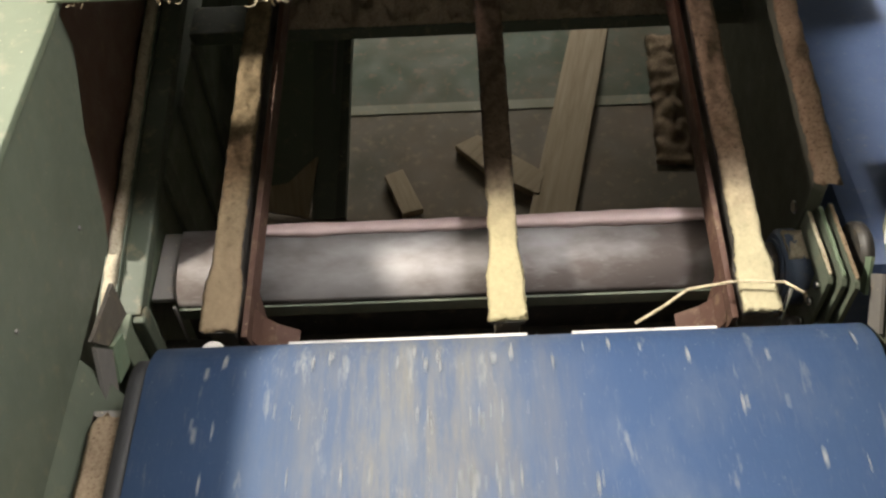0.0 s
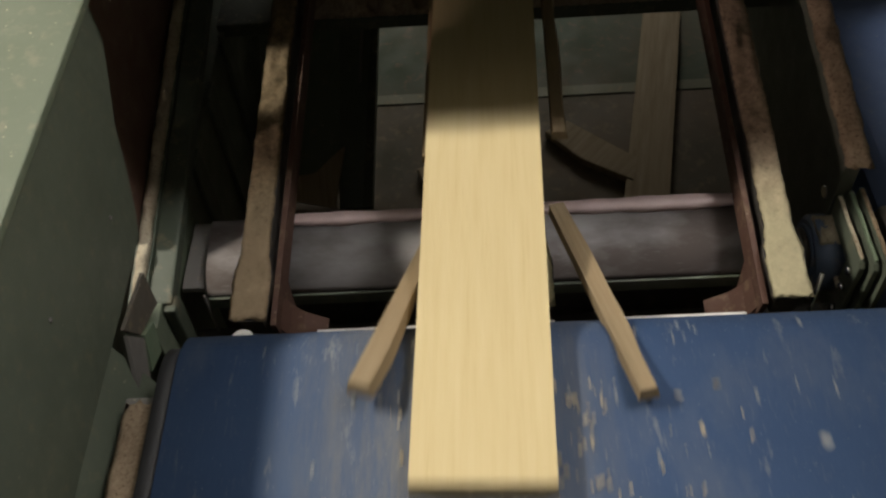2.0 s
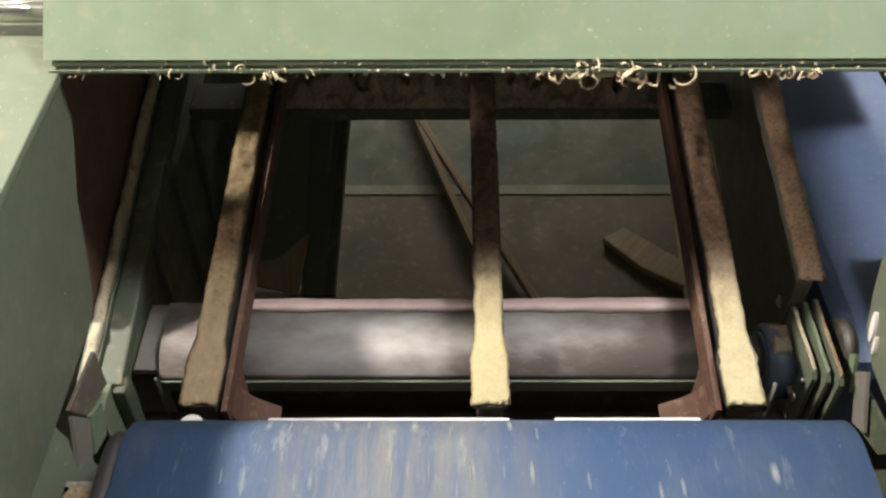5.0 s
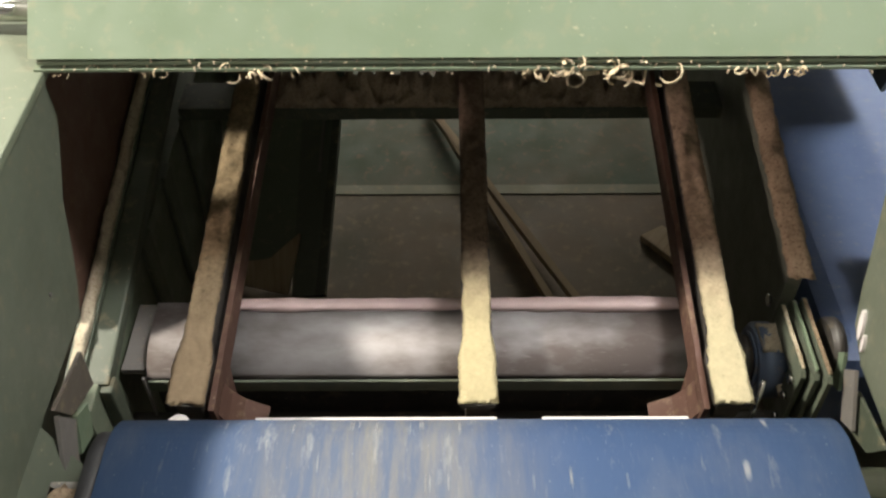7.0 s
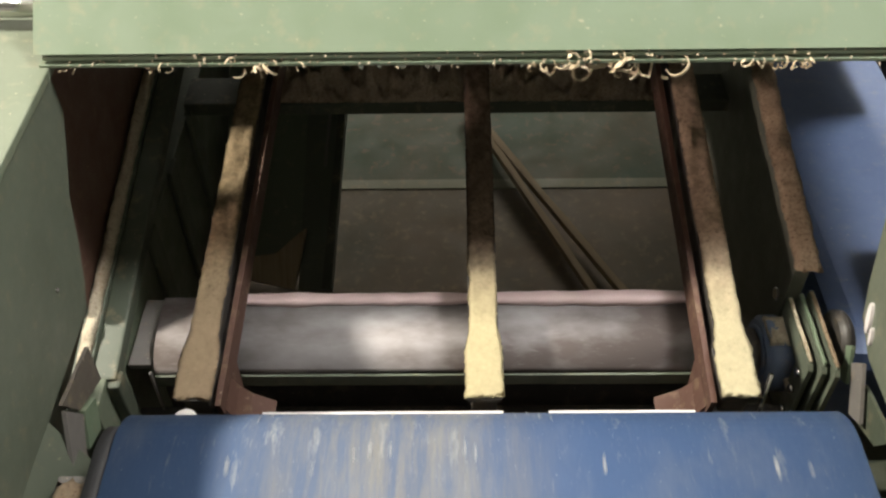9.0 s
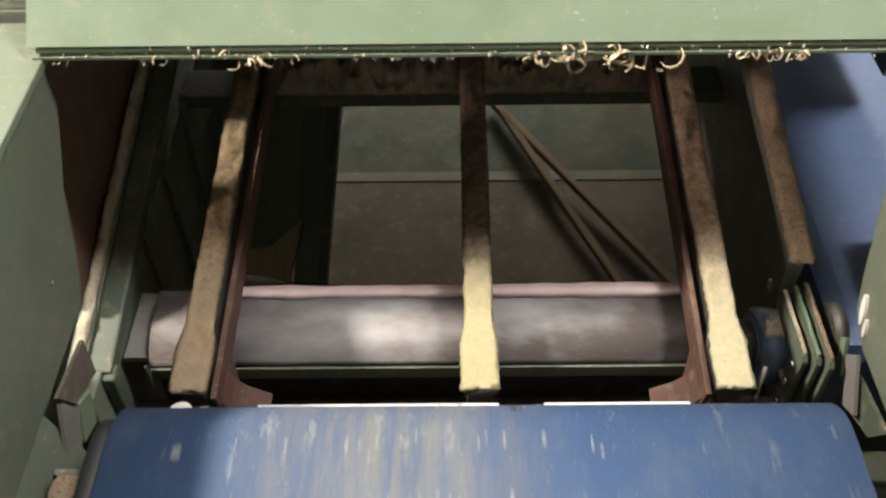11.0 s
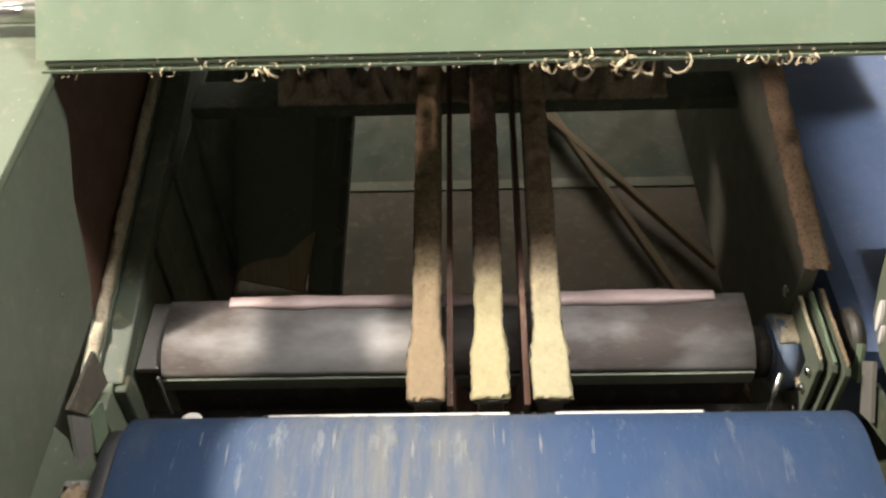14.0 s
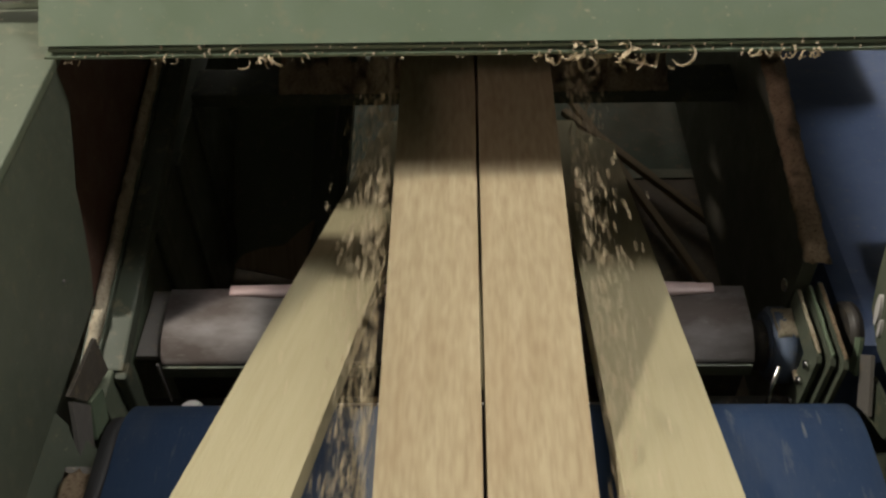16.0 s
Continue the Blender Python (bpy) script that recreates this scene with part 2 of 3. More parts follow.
def thing(name, at, label, category, group="", kind=""):
    ob = new(name)
    ob.empty_display_size = 0.05
    ob.matrix_world = at if isinstance(at, Matrix) else Matrix.Translation(at)
    return tagged(ob, label, category, group, kind)


def box(x0, x1, y0, y1, z0, z1, bevel=0.002, bm=None, m=None):
    bm = bm or bmesh.new()
    mat = Matrix.Translation(((x0 + x1) / 2, (y0 + y1) / 2, (z0 + z1) / 2)) @ Matrix.Diagonal((x1 - x0, y1 - y0, z1 - z0, 1))
    if m is not None:
        mat = m @ mat
    made = bmesh.ops.create_cube(bm, size=1, matrix=mat)
    if bevel:
        edges = {e for v in made["verts"] for e in v.link_edges}
        bmesh.ops.bevel(bm, geom=list(edges), offset=bevel, segments=2, affect="EDGES", profile=0.6)
    return bm


def rod(a, b, r, seg=24, bm=None, r2=None, bevel=0.0):
    bm = bm or bmesh.new()
    a, b = Vector(a), Vector(b)
    d = b - a
    m = Matrix.Translation((a + b) / 2) @ d.to_track_quat("Z", "Y").to_matrix().to_4x4()
    made = bmesh.ops.create_cone(bm, cap_ends=True, segments=seg, radius1=r, radius2=r if r2 is None else r2, depth=d.length, matrix=m)
    if bevel:
        rims = {e for v in made["verts"] for e in v.link_edges if len({f for f in e.link_faces if len(f.verts) > 4}) == 1}
        bmesh.ops.bevel(bm, geom=list(rims), offset=bevel, segments=2, affect="EDGES")
    for f in bm.faces:
        f.smooth = len(f.verts) == 4
    return bm


def extrude(profile, axis, lo, hi, bevel=0.0, bm=None, smooth=False):
    """A closed outline in the two other axes, drawn out along one axis from lo to hi."""
    bm = bm or bmesh.new()

    def put(p, v):
        q = list(p)
        q.insert("xyz".index(axis), v)
        return bm.verts.new(q)
    a = [put(p, lo) for p in profile]
    b = [put(p, hi) for p in profile]
    bm.faces.new(a)
    bm.faces.new(list(reversed(b)))
    n = len(profile)
    for i in range(n):
        f = bm.faces.new((a[i], b[i], b[(i + 1) % n], a[(i + 1) % n]))
        f.smooth = smooth
    if bevel:
        bmesh.ops.recalc_face_normals(bm, faces=bm.faces)
        bmesh.ops.bevel(bm, geom=bm.edges[:], offset=bevel, segments=2, affect="EDGES")
    return bm


def lumps(x0, x1, y0, y1, z, height, nx, ny, seed, rough=1.0, m=None):
    """A loose heap on a support: an uneven top over a flat base."""
    bm = bmesh.new()
    top, rnd = {}, random.Random(seed)
    for i in range(nx + 1):
        for j in range(ny + 1):
            u, v = i / nx, j / ny
            edge = min(1, 4 * min(u, 1 - u) * nx / 8, 3 * min(v, 1 - v))
            h = height * (0.25 + 0.75 * edge) * (0.5 + 0.7 * rough * noise.noise((u * (x1 - x0) * 55 + seed, v * (y1 - y0) * 55, seed)) + 0.5 * rnd.random())
            if min(i, j, nx - i, ny - j) == 0:
                h = 0
            jx = rnd.uniform(-0.3, 0.3) * (x1 - x0) / nx
            jy = rnd.uniform(-0.4, 0.4) * (y1 - y0) / ny
            p = Vector((x0 + (x1 - x0) * u + jx, y0 + (y1 - y0) * v + jy, z + max(0, h)))
            top[i, j] = bm.verts.new(m @ p if m is not None else p)
    for i in range(nx):
        for j in range(ny):
            bm.faces.new((top[i, j], top[i + 1, j], top[i + 1, j + 1], top[i, j + 1])).smooth = True
    edge = [e for e in bm.edges if e.is_boundary]
    bmesh.ops.contextual_create(bm, geom=edge)
    return bm


def structure(name, bm, material, label):
    return tagged(part(name, bm, material), label, name.split("_")[0], kind="structure")

# ---- hall ----


structure("floor", box(-7, 7, -6, 8, -0.2, 0, 0), CONCRETE, "dusty grey concrete floor of the sawmill hall")
structure("ceiling", box(-7.2, 7.2, -6.2, 8.2, 5.0, 5.2, 0), HALL, "pale sheet-metal ceiling of the sawmill hall")
structure("wall_west", box(-7.2, -7, -6, 8, 0, 5, 0), HALL, "pale sheet-metal hall wall")
structure("wall_east", box(7, 7.2, -6, 8, 0, 5, 0), HALL, "pale sheet-metal hall wall")
structure("wall_north", box(-7.2, 7.2, 8, 8.2, 0, 5, 0), HALL, "pale sheet-metal hall wall")
structure("wall_south", box(-7.2, 7.2, -6.2, -6, 0, 5, 0), HALL, "pale sheet-metal hall wall")

# Glowing tubes of ceiling lights out of view, added for soft fill.
TUBE = Nodes("fill_tube").mat
TUBE.node_tree.nodes["Principled BSDF"].inputs["Emission Color"].default_value = (1.0, 0.97, 0.92, 1)
TUBE.node_tree.nodes["Principled BSDF"].inputs["Emission Strength"].default_value = 11.0


def fill_strip(x, y):
    lamp = thing("fill_strip", (x, y, 4.93), "long white strip light, unseen, added under the ceiling for fill", "ceiling light", "ceiling strip lights")
    part("tray", box(-1.395, 1.395, -0.12, 0.12, 0.02, 0.07, 0.004), HALL, lamp)
    for dy in (-0.06, 0.06):
        part("tube", rod((-1.39, dy, 0.0), (1.39, dy, 0.0), 0.022, 12), TUBE, lamp, "glowing white tube")
    return lamp


first_fill_strip = fill_strip(-5.6, 0.8)
for sx in (-5.6, -2.8, 0.0, 2.8, 5.6):
    for sy in (0.8, 5.0):
        if (sx, sy) != (-5.6, 0.8):
            copy_thing(first_fill_strip, pose(sx, sy, 4.93))

# ---- outfeed belt ----
PULLEY_Y, PULLEY_Z, PULLEY_R = 0.4355, 0.84, 0.06


def build_belt():
    belt = thing("belt_conveyor", (0, 0, 0), "blue rubber outfeed belt streaked grey over a black pulley", "conveyor")
    out, inn = [], []
    for r, line in ((PULLEY_R, out), (PULLEY_R - 0.004, inn)):
        for k in range(25):
            a = radians(90 - 180 * k / 24)
            line.append((PULLEY_Y + r * math.cos(a), PULLEY_Z + r * math.sin(a)))
        for k in range(25):
            a = radians(270 - 180 * k / 24)
            line.append((-2.6 + r * math.cos(a), PULLEY_Z + r * math.sin(a)))
    bm = bmesh.new()
    rings = [[bm.verts.new((x, *p)) for p in line] for x, line in ((-0.294, out), (0.348, out), (0.348, inn), (-0.294, inn))]
    n = len(out)
    for s in range(4):
        a, b = rings[s], rings[(s + 1) % 4]
        for i in range(n):
            bm.faces.new((a[i], b[i], b[(i + 1) % n], a[(i + 1) % n])).smooth = s in (0, 2)
    part("belt", bm, BELT, belt)
    for y in (PULLEY_Y, -2.6):
        p = part("pulley", rod((-0.29, y, PULLEY_Z), (0.344, y, PULLEY_Z), PULLEY_R - 0.0045, 40, bevel=0.004), RUBBER, belt, "black lagged end pulley")
        part("shaft", rod((-0.312, y, PULLEY_Z), (0.43, y, PULLEY_Z), 0.016), CHROME, p, "bright steel shaft")
    edge = [(PULLEY_Y + 0.050 * math.cos(radians(90 - 7.5 * k)), PULLEY_Z + 0.050 * math.sin(radians(90 - 7.5 * k))) for k in range(25)]
    part("edge_seal", extrude(edge + [(-2.6, 0.79), (-2.6, 0.89)], "x", -0.3125, -0.2945, smooth=True), RUBBER, belt, "black rubber edge beside the belt")
    part("side_rail", box(-0.350, -0.3145, -2.6, 0.43, 0.80, 0.862, 0.003), GREY_STEEL, belt)
    part("side_rail", box(0.356, 0.384, -2.6, 0.405, 0.77, 0.835, 0.003), IRON, belt)
    for x in (-0.316, 0.37):
        for y in (-2.3, -1.0, 0.2):
            part("leg", box(x - 0.02, x + 0.02, y - 0.02, y + 0.02, 0.0, 0.80 if x < 0 else 0.77, 0.002), GREEN, belt)
    return belt


belt_thing = build_belt()
heap = part("sawdust_heap", lumps(-0.349, -0.3150, -0.4, 0.425, 0.862, 0.012, 8, 90, 3), DUST_BROWN)
tagged(heap, "brown sawdust lying on the rail beside the belt", "sawdust", kind="stuff")

# ---- side walls of the machine ----


LEFT_END = [(0.715, 1.086), (0.715, 1.045), (0.690, 1.010), (0.666, 0.980), (0.648, 0.932), (0.630, 0.895), (0.613, 0.872)]
RIGHT_END = [(0.720, 1.086), (0.712, 1.045), (0.692, 0.980), (0.670, 0.910), (0.656, 0.860), (0.640, 0.820), (0.612, 0.806), (0.60, 0.800)]


def build_side(name, x, s, end, stay, tab, label):
    """Side plate with a curved far end, a top flange and a lower fold. s is the way outward."""
    ob = thing(name, (x, 0, 0), label, "machine panel")
    low = end[-1][1]

    def flat(part_name, outline, inward, material, note=""):
        part(part_name, extrude(outline, "x", min(-s * inward, -s * (inward - 0.004)), max(-s * inward, -s * (inward - 0.004))), material, ob, note)
    part("inner_plate", extrude([(-1.2, low), (-1.2, 1.086)] + end, "x", min(0, s * 0.006), max(0, s * 0.006)), GREEN, ob)
    part("lower_fold", extrude([(s * 0.001, low - 0.001), (s * 0.007, low - 0.001), (-s * 0.022, low - 0.092), (-s * 0.028, low - 0.092)], "y", -1.2, 0.48), GREEN, ob)
    part("top_flange", box(min(-s * 0.003, s * 0.105), max(-s * 0.003, s * 0.105), -1.2, 0.812, 1.086, 1.096, 0.002), GREEN_DUSTY, ob, "dusty pale green top flange")
    part("far_flange", box(min(-s * 0.003, s * 0.105), max(-s * 0.003, s * 0.105), 0.888, 1.6, 1.086, 1.096, 0.002), GREEN, ob)
    part("outer_plate", box(min(s * 0.099, s * 0.105), max(s * 0.099, s * 0.105), -1.2, 0.60, 0.0, 1.086, 0.001), GREEN, ob)
    part("outer_plate", box(min(s * 0.099, s * 0.105), max(s * 0.099, s * 0.105), 0.60, 0.812, 0.0, 0.86, 0.001), GREEN, ob)
    for k in range(5):
        y, z = 0.58 - 0.15 * k, 0.94 + 0.05 * (k % 2)
        part("rivet", rod((-s * 0.002, y, z), (s * 0.001, y, z), 0.002, 10), GREY_STEEL, ob)
    for y, z, h in () if s < 0 else ((end[-3][0] - 0.014, end[-3][1] + 0.015, 0.017), (end[-3][0] - 0.030, end[-3][1] + 0.004, 0.010)):
        oval = [(y + 0.30 * h * math.cos(a) + 0.35 * h * math.sin(a), z + h * math.sin(a)) for a in (radians(22.5 * k) for k in range(16))]
        flat("slot", oval, 0.0035, PALE, "pale worn slot")
    flat("gusset", [(0.50, low - 0.004), (0.578, low - 0.016), (0.575, low - 0.066), (0.52, low - 0.042)], 0.006, GUSSET_BROWN if s < 0 else GREEN_DARK, "dark triangular gusset")
    flat("stay", stay, 0.014, GREY_STEEL, "grey steel stay")
    flat("tab", tab, 0.012, GREEN_LIGHT, "pale green tab")
    return ob


build_side("side_panel", -0.370, -1, LEFT_END, [(0.489, 0.875), (0.511, 0.837), (0.472, 0.782), (0.455, 0.812)], [(0.517, 0.833), (0.543, 0.818), (0.529, 0.784), (0.498, 0.796)],
           "dark green painted steel side panel with a pale top flange")
build_side("side_panel", 0.436, 1, RIGHT_END, [(0.585, 0.811), (0.602, 0.790), (0.568, 0.745), (0.545, 0.760)], [(0.617, 0.800), (0.633, 0.780), (0.619, 0.745), (0.598, 0.757)],
           "dark green painted steel side panel beside the belt")

# ---- hood ----


def build_hood():
    hood = thing("hood", (0, 0.713, 1.095), "pale green steel hood with shavings caught under its front lip", "machine hood")
    x0, x1 = -0.378, 0.62
    front = extrude([(0.002, 0.0135), (0.010, 0.0110), (0.42, 0.40), (0.412, 0.403)], "x", x0, x1)
    part("front_panel", front, GREEN_LIGHT, hood)
    part("lip", box(x0 + 0.002, x1, 0.0, 0.02, 0.0, 0.0035, 0.0008), GREEN_LIGHT, hood)
    part("lip", box(x0 + 0.006, x1, 0.003, 0.025, 0.0060, 0.0095, 0.0008), GREEN_LIGHT, hood)
    # Solid dark bar drawn in for the shade between the lips.
    part("gap_shade", box(x0 + 0.002, x1, 0.014, 0.024, 0.002, 0.0115, 0), IRON, hood, "dark bar standing for shade between the folded lips")
    part("roof", box(x0, x1, 0.41, 1.60, 0.390, 0.403, 0.002), GREEN, hood)
    # Unseen plate added to keep the rear fill light off the boards.
    part("back_shield", box(x0, x1, 1.590, 1.600, 0.055, 0.389, 0.001), GREEN, hood)
    part("end_plate", extrude([(0.02, 0.021), (0.41, 0.39), (1.58, 0.39), (1.58, -0.30), (0.37, -0.30), (0.31, -0.02)], "x", x1 - 0.006, x1), GREEN, hood)
    part("end_plate", extrude([(0.02, 0.003), (0.02, 0.025), (0.41, 0.39), (1.58, 0.39), (1.58, 0.003)], "x", x0, x0 + 0.006), GREEN, hood)

build_hood()

SHAVING = wood("white_shaving_wood", (0.66, 0.58, 0.42), (0.56, 0.47, 0.32), (0.36, 0.28, 0.17))


def shaving(at, n, size, seed, material=None):
    """Curled wood shavings: short bent ribbons with thickness."""
    rnd, bm = random.Random(seed), bmesh.new()
    for _ in range(n):
        r, turn, w = size * rnd.uniform(0.4, 1.0), rnd.uniform(1.2, 4.5), size * rnd.uniform(0.12, 0.3)
        m = Matrix.Translation(Vector(at) + Vector((rnd.gauss(0, size * 1.3), rnd.gauss(0, size * 0.2), rnd.gauss(0, size * 0.35)))) @ Euler([rnd.uniform(0, 6.3) for _ in range(3)]).to_matrix().to_4x4()
        last = None
        for k in range(8):
            a = turn * k / 7
            pts = [bm.verts.new(m @ Vector((rr * math.cos(a), rr * math.sin(a), z))) for rr, z in ((r, -w / 2), (r, w / 2), (r * 0.93, w / 2), (r * 0.93, -w / 2))]
            if last:
                for i in range(4):
                    bm.faces.new((last[i], pts[i], pts[(i + 1) % 4], last[(i + 1) % 4]))
            last = pts
    return bm


for i, (x, n, size) in enumerate([(-0.181, 7, 0.009), (-0.163, 6, 0.008), (0.110, 10, 0.012), (0.140, 8, 0.013), (0.170, 9, 0.014),
                                  (0.075, 5, 0.006), (0.283, 7, 0.007), (0.300, 7, 0.008), (0.318, 7, 0.007), (-0.355, 4, 0.005), (-0.265, 4, 0.005)]):
    ob = part("wood_shavings", shaving((x, 0.713, 1.094), n, size, 20 + i), SHAVING)
    tagged(ob, "pale curled wood shavings hanging from the hood lip", "shavings", "shavings on the hood", "stuff")
# crumbs along the lips
bm = bmesh.new()
rnd = random.Random(5)
for _ in range(130):
    s = rnd.uniform(0.0006, 0.0018)
    m = Matrix.Translation((rnd.uniform(-0.37, 0.5), 0.712 + rnd.uniform(-0.002, 0.006), 1.095 + rnd.choice((0.0042, 0.0042, 0.0102, -0.001)))) @ Euler((rnd.random() * 3, rnd.random() * 3, rnd.random() * 3)).to_matrix().to_4x4() @ Matrix.Diagonal((s * rnd.uniform(1, 3), s, s, 1))
    bmesh.ops.create_cube(bm, size=1, matrix=m)
tagged(part("sawdust_crumbs", bm, DUST_WHITE), "pale sawdust crumbs along the hood lip", "sawdust", kind="stuff")

# dusty beam under the fingers
beam = thing("cross_beam", (0, 1.03, 0.79), "dark iron cross beam heaped with brown sawdust", "beam")
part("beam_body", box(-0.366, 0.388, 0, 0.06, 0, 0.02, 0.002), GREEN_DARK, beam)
tagged(part("dust_heap", lumps(-0.245, 0.285, 0.001, 0.058, 0.02, 0.036, 220, 18, 8, 1.6), DUST_MATTED, beam), "brown matted sawdust heap", kind="stuff")

# ---- pit ----
pit = thing("chute", (0, 0, 0), "dark green waste chute walls below the separator fingers", "chute")
part("side_wall", box(-0.398, -0.366, 0.545, 2.28, 0.0, 0.79, 0.002), GREEN_DUSTY, pit)
part("side_wall", extrude([(0.70, 0.56), (0.70, 0.8445), (1.30, 0.977), (2.28, 0.977), (2.28, 0.56)], "x", 0.378, 0.394), BLACK_PLATE, pit, "black greasy wall plate")
part("pan", box(-0.366, 0.70, 0.455, 1.222, 0.38, 0.472, 0.001), PAN_BROWN, pit, "pan brown with trodden dust")
part("fold", box(-0.20, 0.70, 1.2225, 1.2460, 0.44, 0.4738, 0.0005), FOLD_PAINT, pit, "dusty rubbed fold")
part("back_slope", extrude([(1.2465, 0.455), (1.2465, 0.4732), (2.25, 0.562), (2.25, 0.54)], "x", -0.366, 0.70), PIT_PAINT, pit)
part("front_wall", box(-0.385, 0.385, 0.44, 0.4545, 0.0, 0.74, 0.0), IRON, pit)
part("seam", box(-0.320, -0.317, 0.99, 1.12, 0.490, 0.494, 0.001, m=Matrix.Translation((0, 0.02, -0.005))), CHROME, pit, "bright worn edge of a plate")
# leaning plates that close the dark end of the chute
TILT = Matrix.Translation((0, 0.985, 0.474)) @ Euler((math.atan2(0.192, 0.265), 0, 0)).to_matrix().to_4x4()
part("leaning_plate", box(-0.365, -0.200, 0.03, 0.56, -0.012, -0.0045, 0.001, m=TILT), GREEN_DUSTY, pit, "dark green leaning plate")
part("leaning_bar", extrude([(-0.244, 0.0), (-0.190, 0.0), (-0.150, 0.56), (-0.222, 0.56)], "z", -0.004, 0.006), GREEN, pit, "dark green leaning bar").matrix_world = TILT
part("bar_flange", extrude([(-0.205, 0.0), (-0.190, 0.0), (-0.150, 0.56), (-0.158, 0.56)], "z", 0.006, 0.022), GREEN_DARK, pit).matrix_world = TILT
part("rubbed_edge", extrude([(-0.206, 0.20), (-0.201, 0.20), (-0.192, 0.31), (-0.197, 0.31)], "z", 0.006, 0.010), GREY_STEEL, pit, "rubbed bright edge").matrix_world = TILT
for y in (0.62, 0.74, 0.86):
    part("wall_rib", box(-0.3655, -0.358, y + 0.16, y + 0.19, 0.48, 0.80, 0.002), GREEN, pit)
red = part("red_plate", extrude([(0.655, 0.55), (0.655, 0.848), (0.765, 1.045), (0.785, 1.085), (0.80, 1.085), (0.80, 1.035), (1.6, 1.035), (1.6, 0.55)], "x", -0.408, -0.402), RED_BROWN)
tagged(red, "red-brown primed steel plate inside the machine", "machine panel")
LEAN = Matrix.Translation((-0.392, 0.614, 0.800)) @ Euler((math.atan2(0.05, 0.258), 0, 0)).to_matrix().to_4x4()
sill = part("dust_sill", lumps(-0.008, 0.007, -0.045, 0.45, 0.0, 0.013, 5, 90, 11, 1.6, m=LEAN), DUST_WHITE)
tagged(sill, "pale sawdust along the sill of the chute wall", "sawdust", kind="stuff")
rail = thing("sill_rail", (0, 0, 0), "green sloping rail on the chute wall", "rail")
part("rail_top", box(-0.010, 0.009, -0.045, 0.50, -0.02, 0.0, 0.001, m=LEAN), GREEN, rail)
# Face and post darker than the rail top: shade painted into their colour.
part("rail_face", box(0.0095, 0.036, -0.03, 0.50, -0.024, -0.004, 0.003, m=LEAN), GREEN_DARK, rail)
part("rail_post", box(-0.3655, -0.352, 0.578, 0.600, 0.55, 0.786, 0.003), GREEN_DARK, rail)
RIGHT_LEAN = Matrix.Translation((0.386, 0.684, 0.843)) @ Euler((math.atan2(0.141, 0.64), 0, 0)).to_matrix().to_4x4()
heap = part("dust_sill", lumps(-0.015, 0.013, 0.0, 0.62, 0.0005, 0.012, 6, 90, 12, 1.4, m=RIGHT_LEAN), DUST_BROWN)
tagged(heap, "brown sawdust along the top of the chute wall", "sawdust", kind="stuff")


def apron():
    """Curved steel slide plate with a wavy, worn back edge and a folded front lip."""
    ob = thing("slide_plate", (0, 0.662, 0.748), "grey worn steel slide plate across the chute", "slide plate")
    nose = [(0.002 - 0.057 * math.sin(radians(5 * k)), -0.024 + 0.057 * math.cos(radians(5 * k))) for k in range(12)]
    under = [(0.002 - 0.054 * math.sin(radians(5 * k)), -0.024 + 0.054 * math.cos(radians(5 * k))) for k in range(12)]
    prof = [(0.043, 0.035)] + nose + list(reversed(under)) + [(0.043, 0.032)]
    part("sheet", extrude(prof, "x", -0.330, 0.322, smooth=True), SHEET, ob)
    part("end_edge", box(-0.3335, -0.3305, -0.050, -0.046, -0.055, 0.014, 0.001), GREY_STEEL, ob, "bright end edge")
    part("end_plate", box(-0.360, -0.334, -0.035, 0.060, 0.004, 0.012, 0.001), GREY_STEEL, ob, "dull grey end plate")
    part("front_fold", box(-0.329, 0.321, -0.0475, -0.0435, -0.012, 0.006, 0.001), GREEN, ob, "green painted front fold")
    part("skirt", box(-0.330, 0.322, -0.030, -0.026, -0.11, 0.012, 0.0), IRON, ob)
    bm, last = bmesh.new(), None
    for k in range(73):
        x = -0.262 + 0.55 * k / 72
        h = 0.002 + 0.003 * noise.noise((x * 9, 0.4, 2.0)) + 0.0015 * noise.noise((x * 40, 1.4, 2.0))
        end = min(1.0, 6 * min(k, 72 - k) / 72 + 0.25)
        ring = [bm.verts.new(p) for p in ((x, 0.037 - 0.006 * end - 1.2 * h, 0.0350), (x, 0.038 - h, 0.0365 + h * end), (x, 0.045, 0.0375 + h * end), (x, 0.048, 0.032))]
        if last:
            for i in range(4):
                bm.faces.new((last[i], ring[i], ring[(i + 1) % 4], last[(i + 1) % 4])).smooth = True
        else:
            bm.faces.new(ring)
        last = ring
    bm.faces.new(list(reversed(last)))
    part("worn_edge", bm, EDGE_PINK_LIGHT, ob, "worn back edge with pink light painted in")
    return ob


apron()
roll = thing("drive_shaft", (0, 0.678, 0.708), "bright steel shaft end beside the slide plate", "shaft")
part("shaft", rod((-0.360, 0, 0), (0.47, 0, 0), 0.014, 24), CHROME, roll)
part("collar", rod((0.338, 0, 0), (0.356, 0, 0), 0.030, 28, bevel=0.003), IRON, roll, "dark oily shaft collar")
part("collar_ring", rod((0.334, 0, 0), (0.338, 0, 0), 0.020, 28, bevel=0.001), CHROME, roll, "bright rubbed ring")

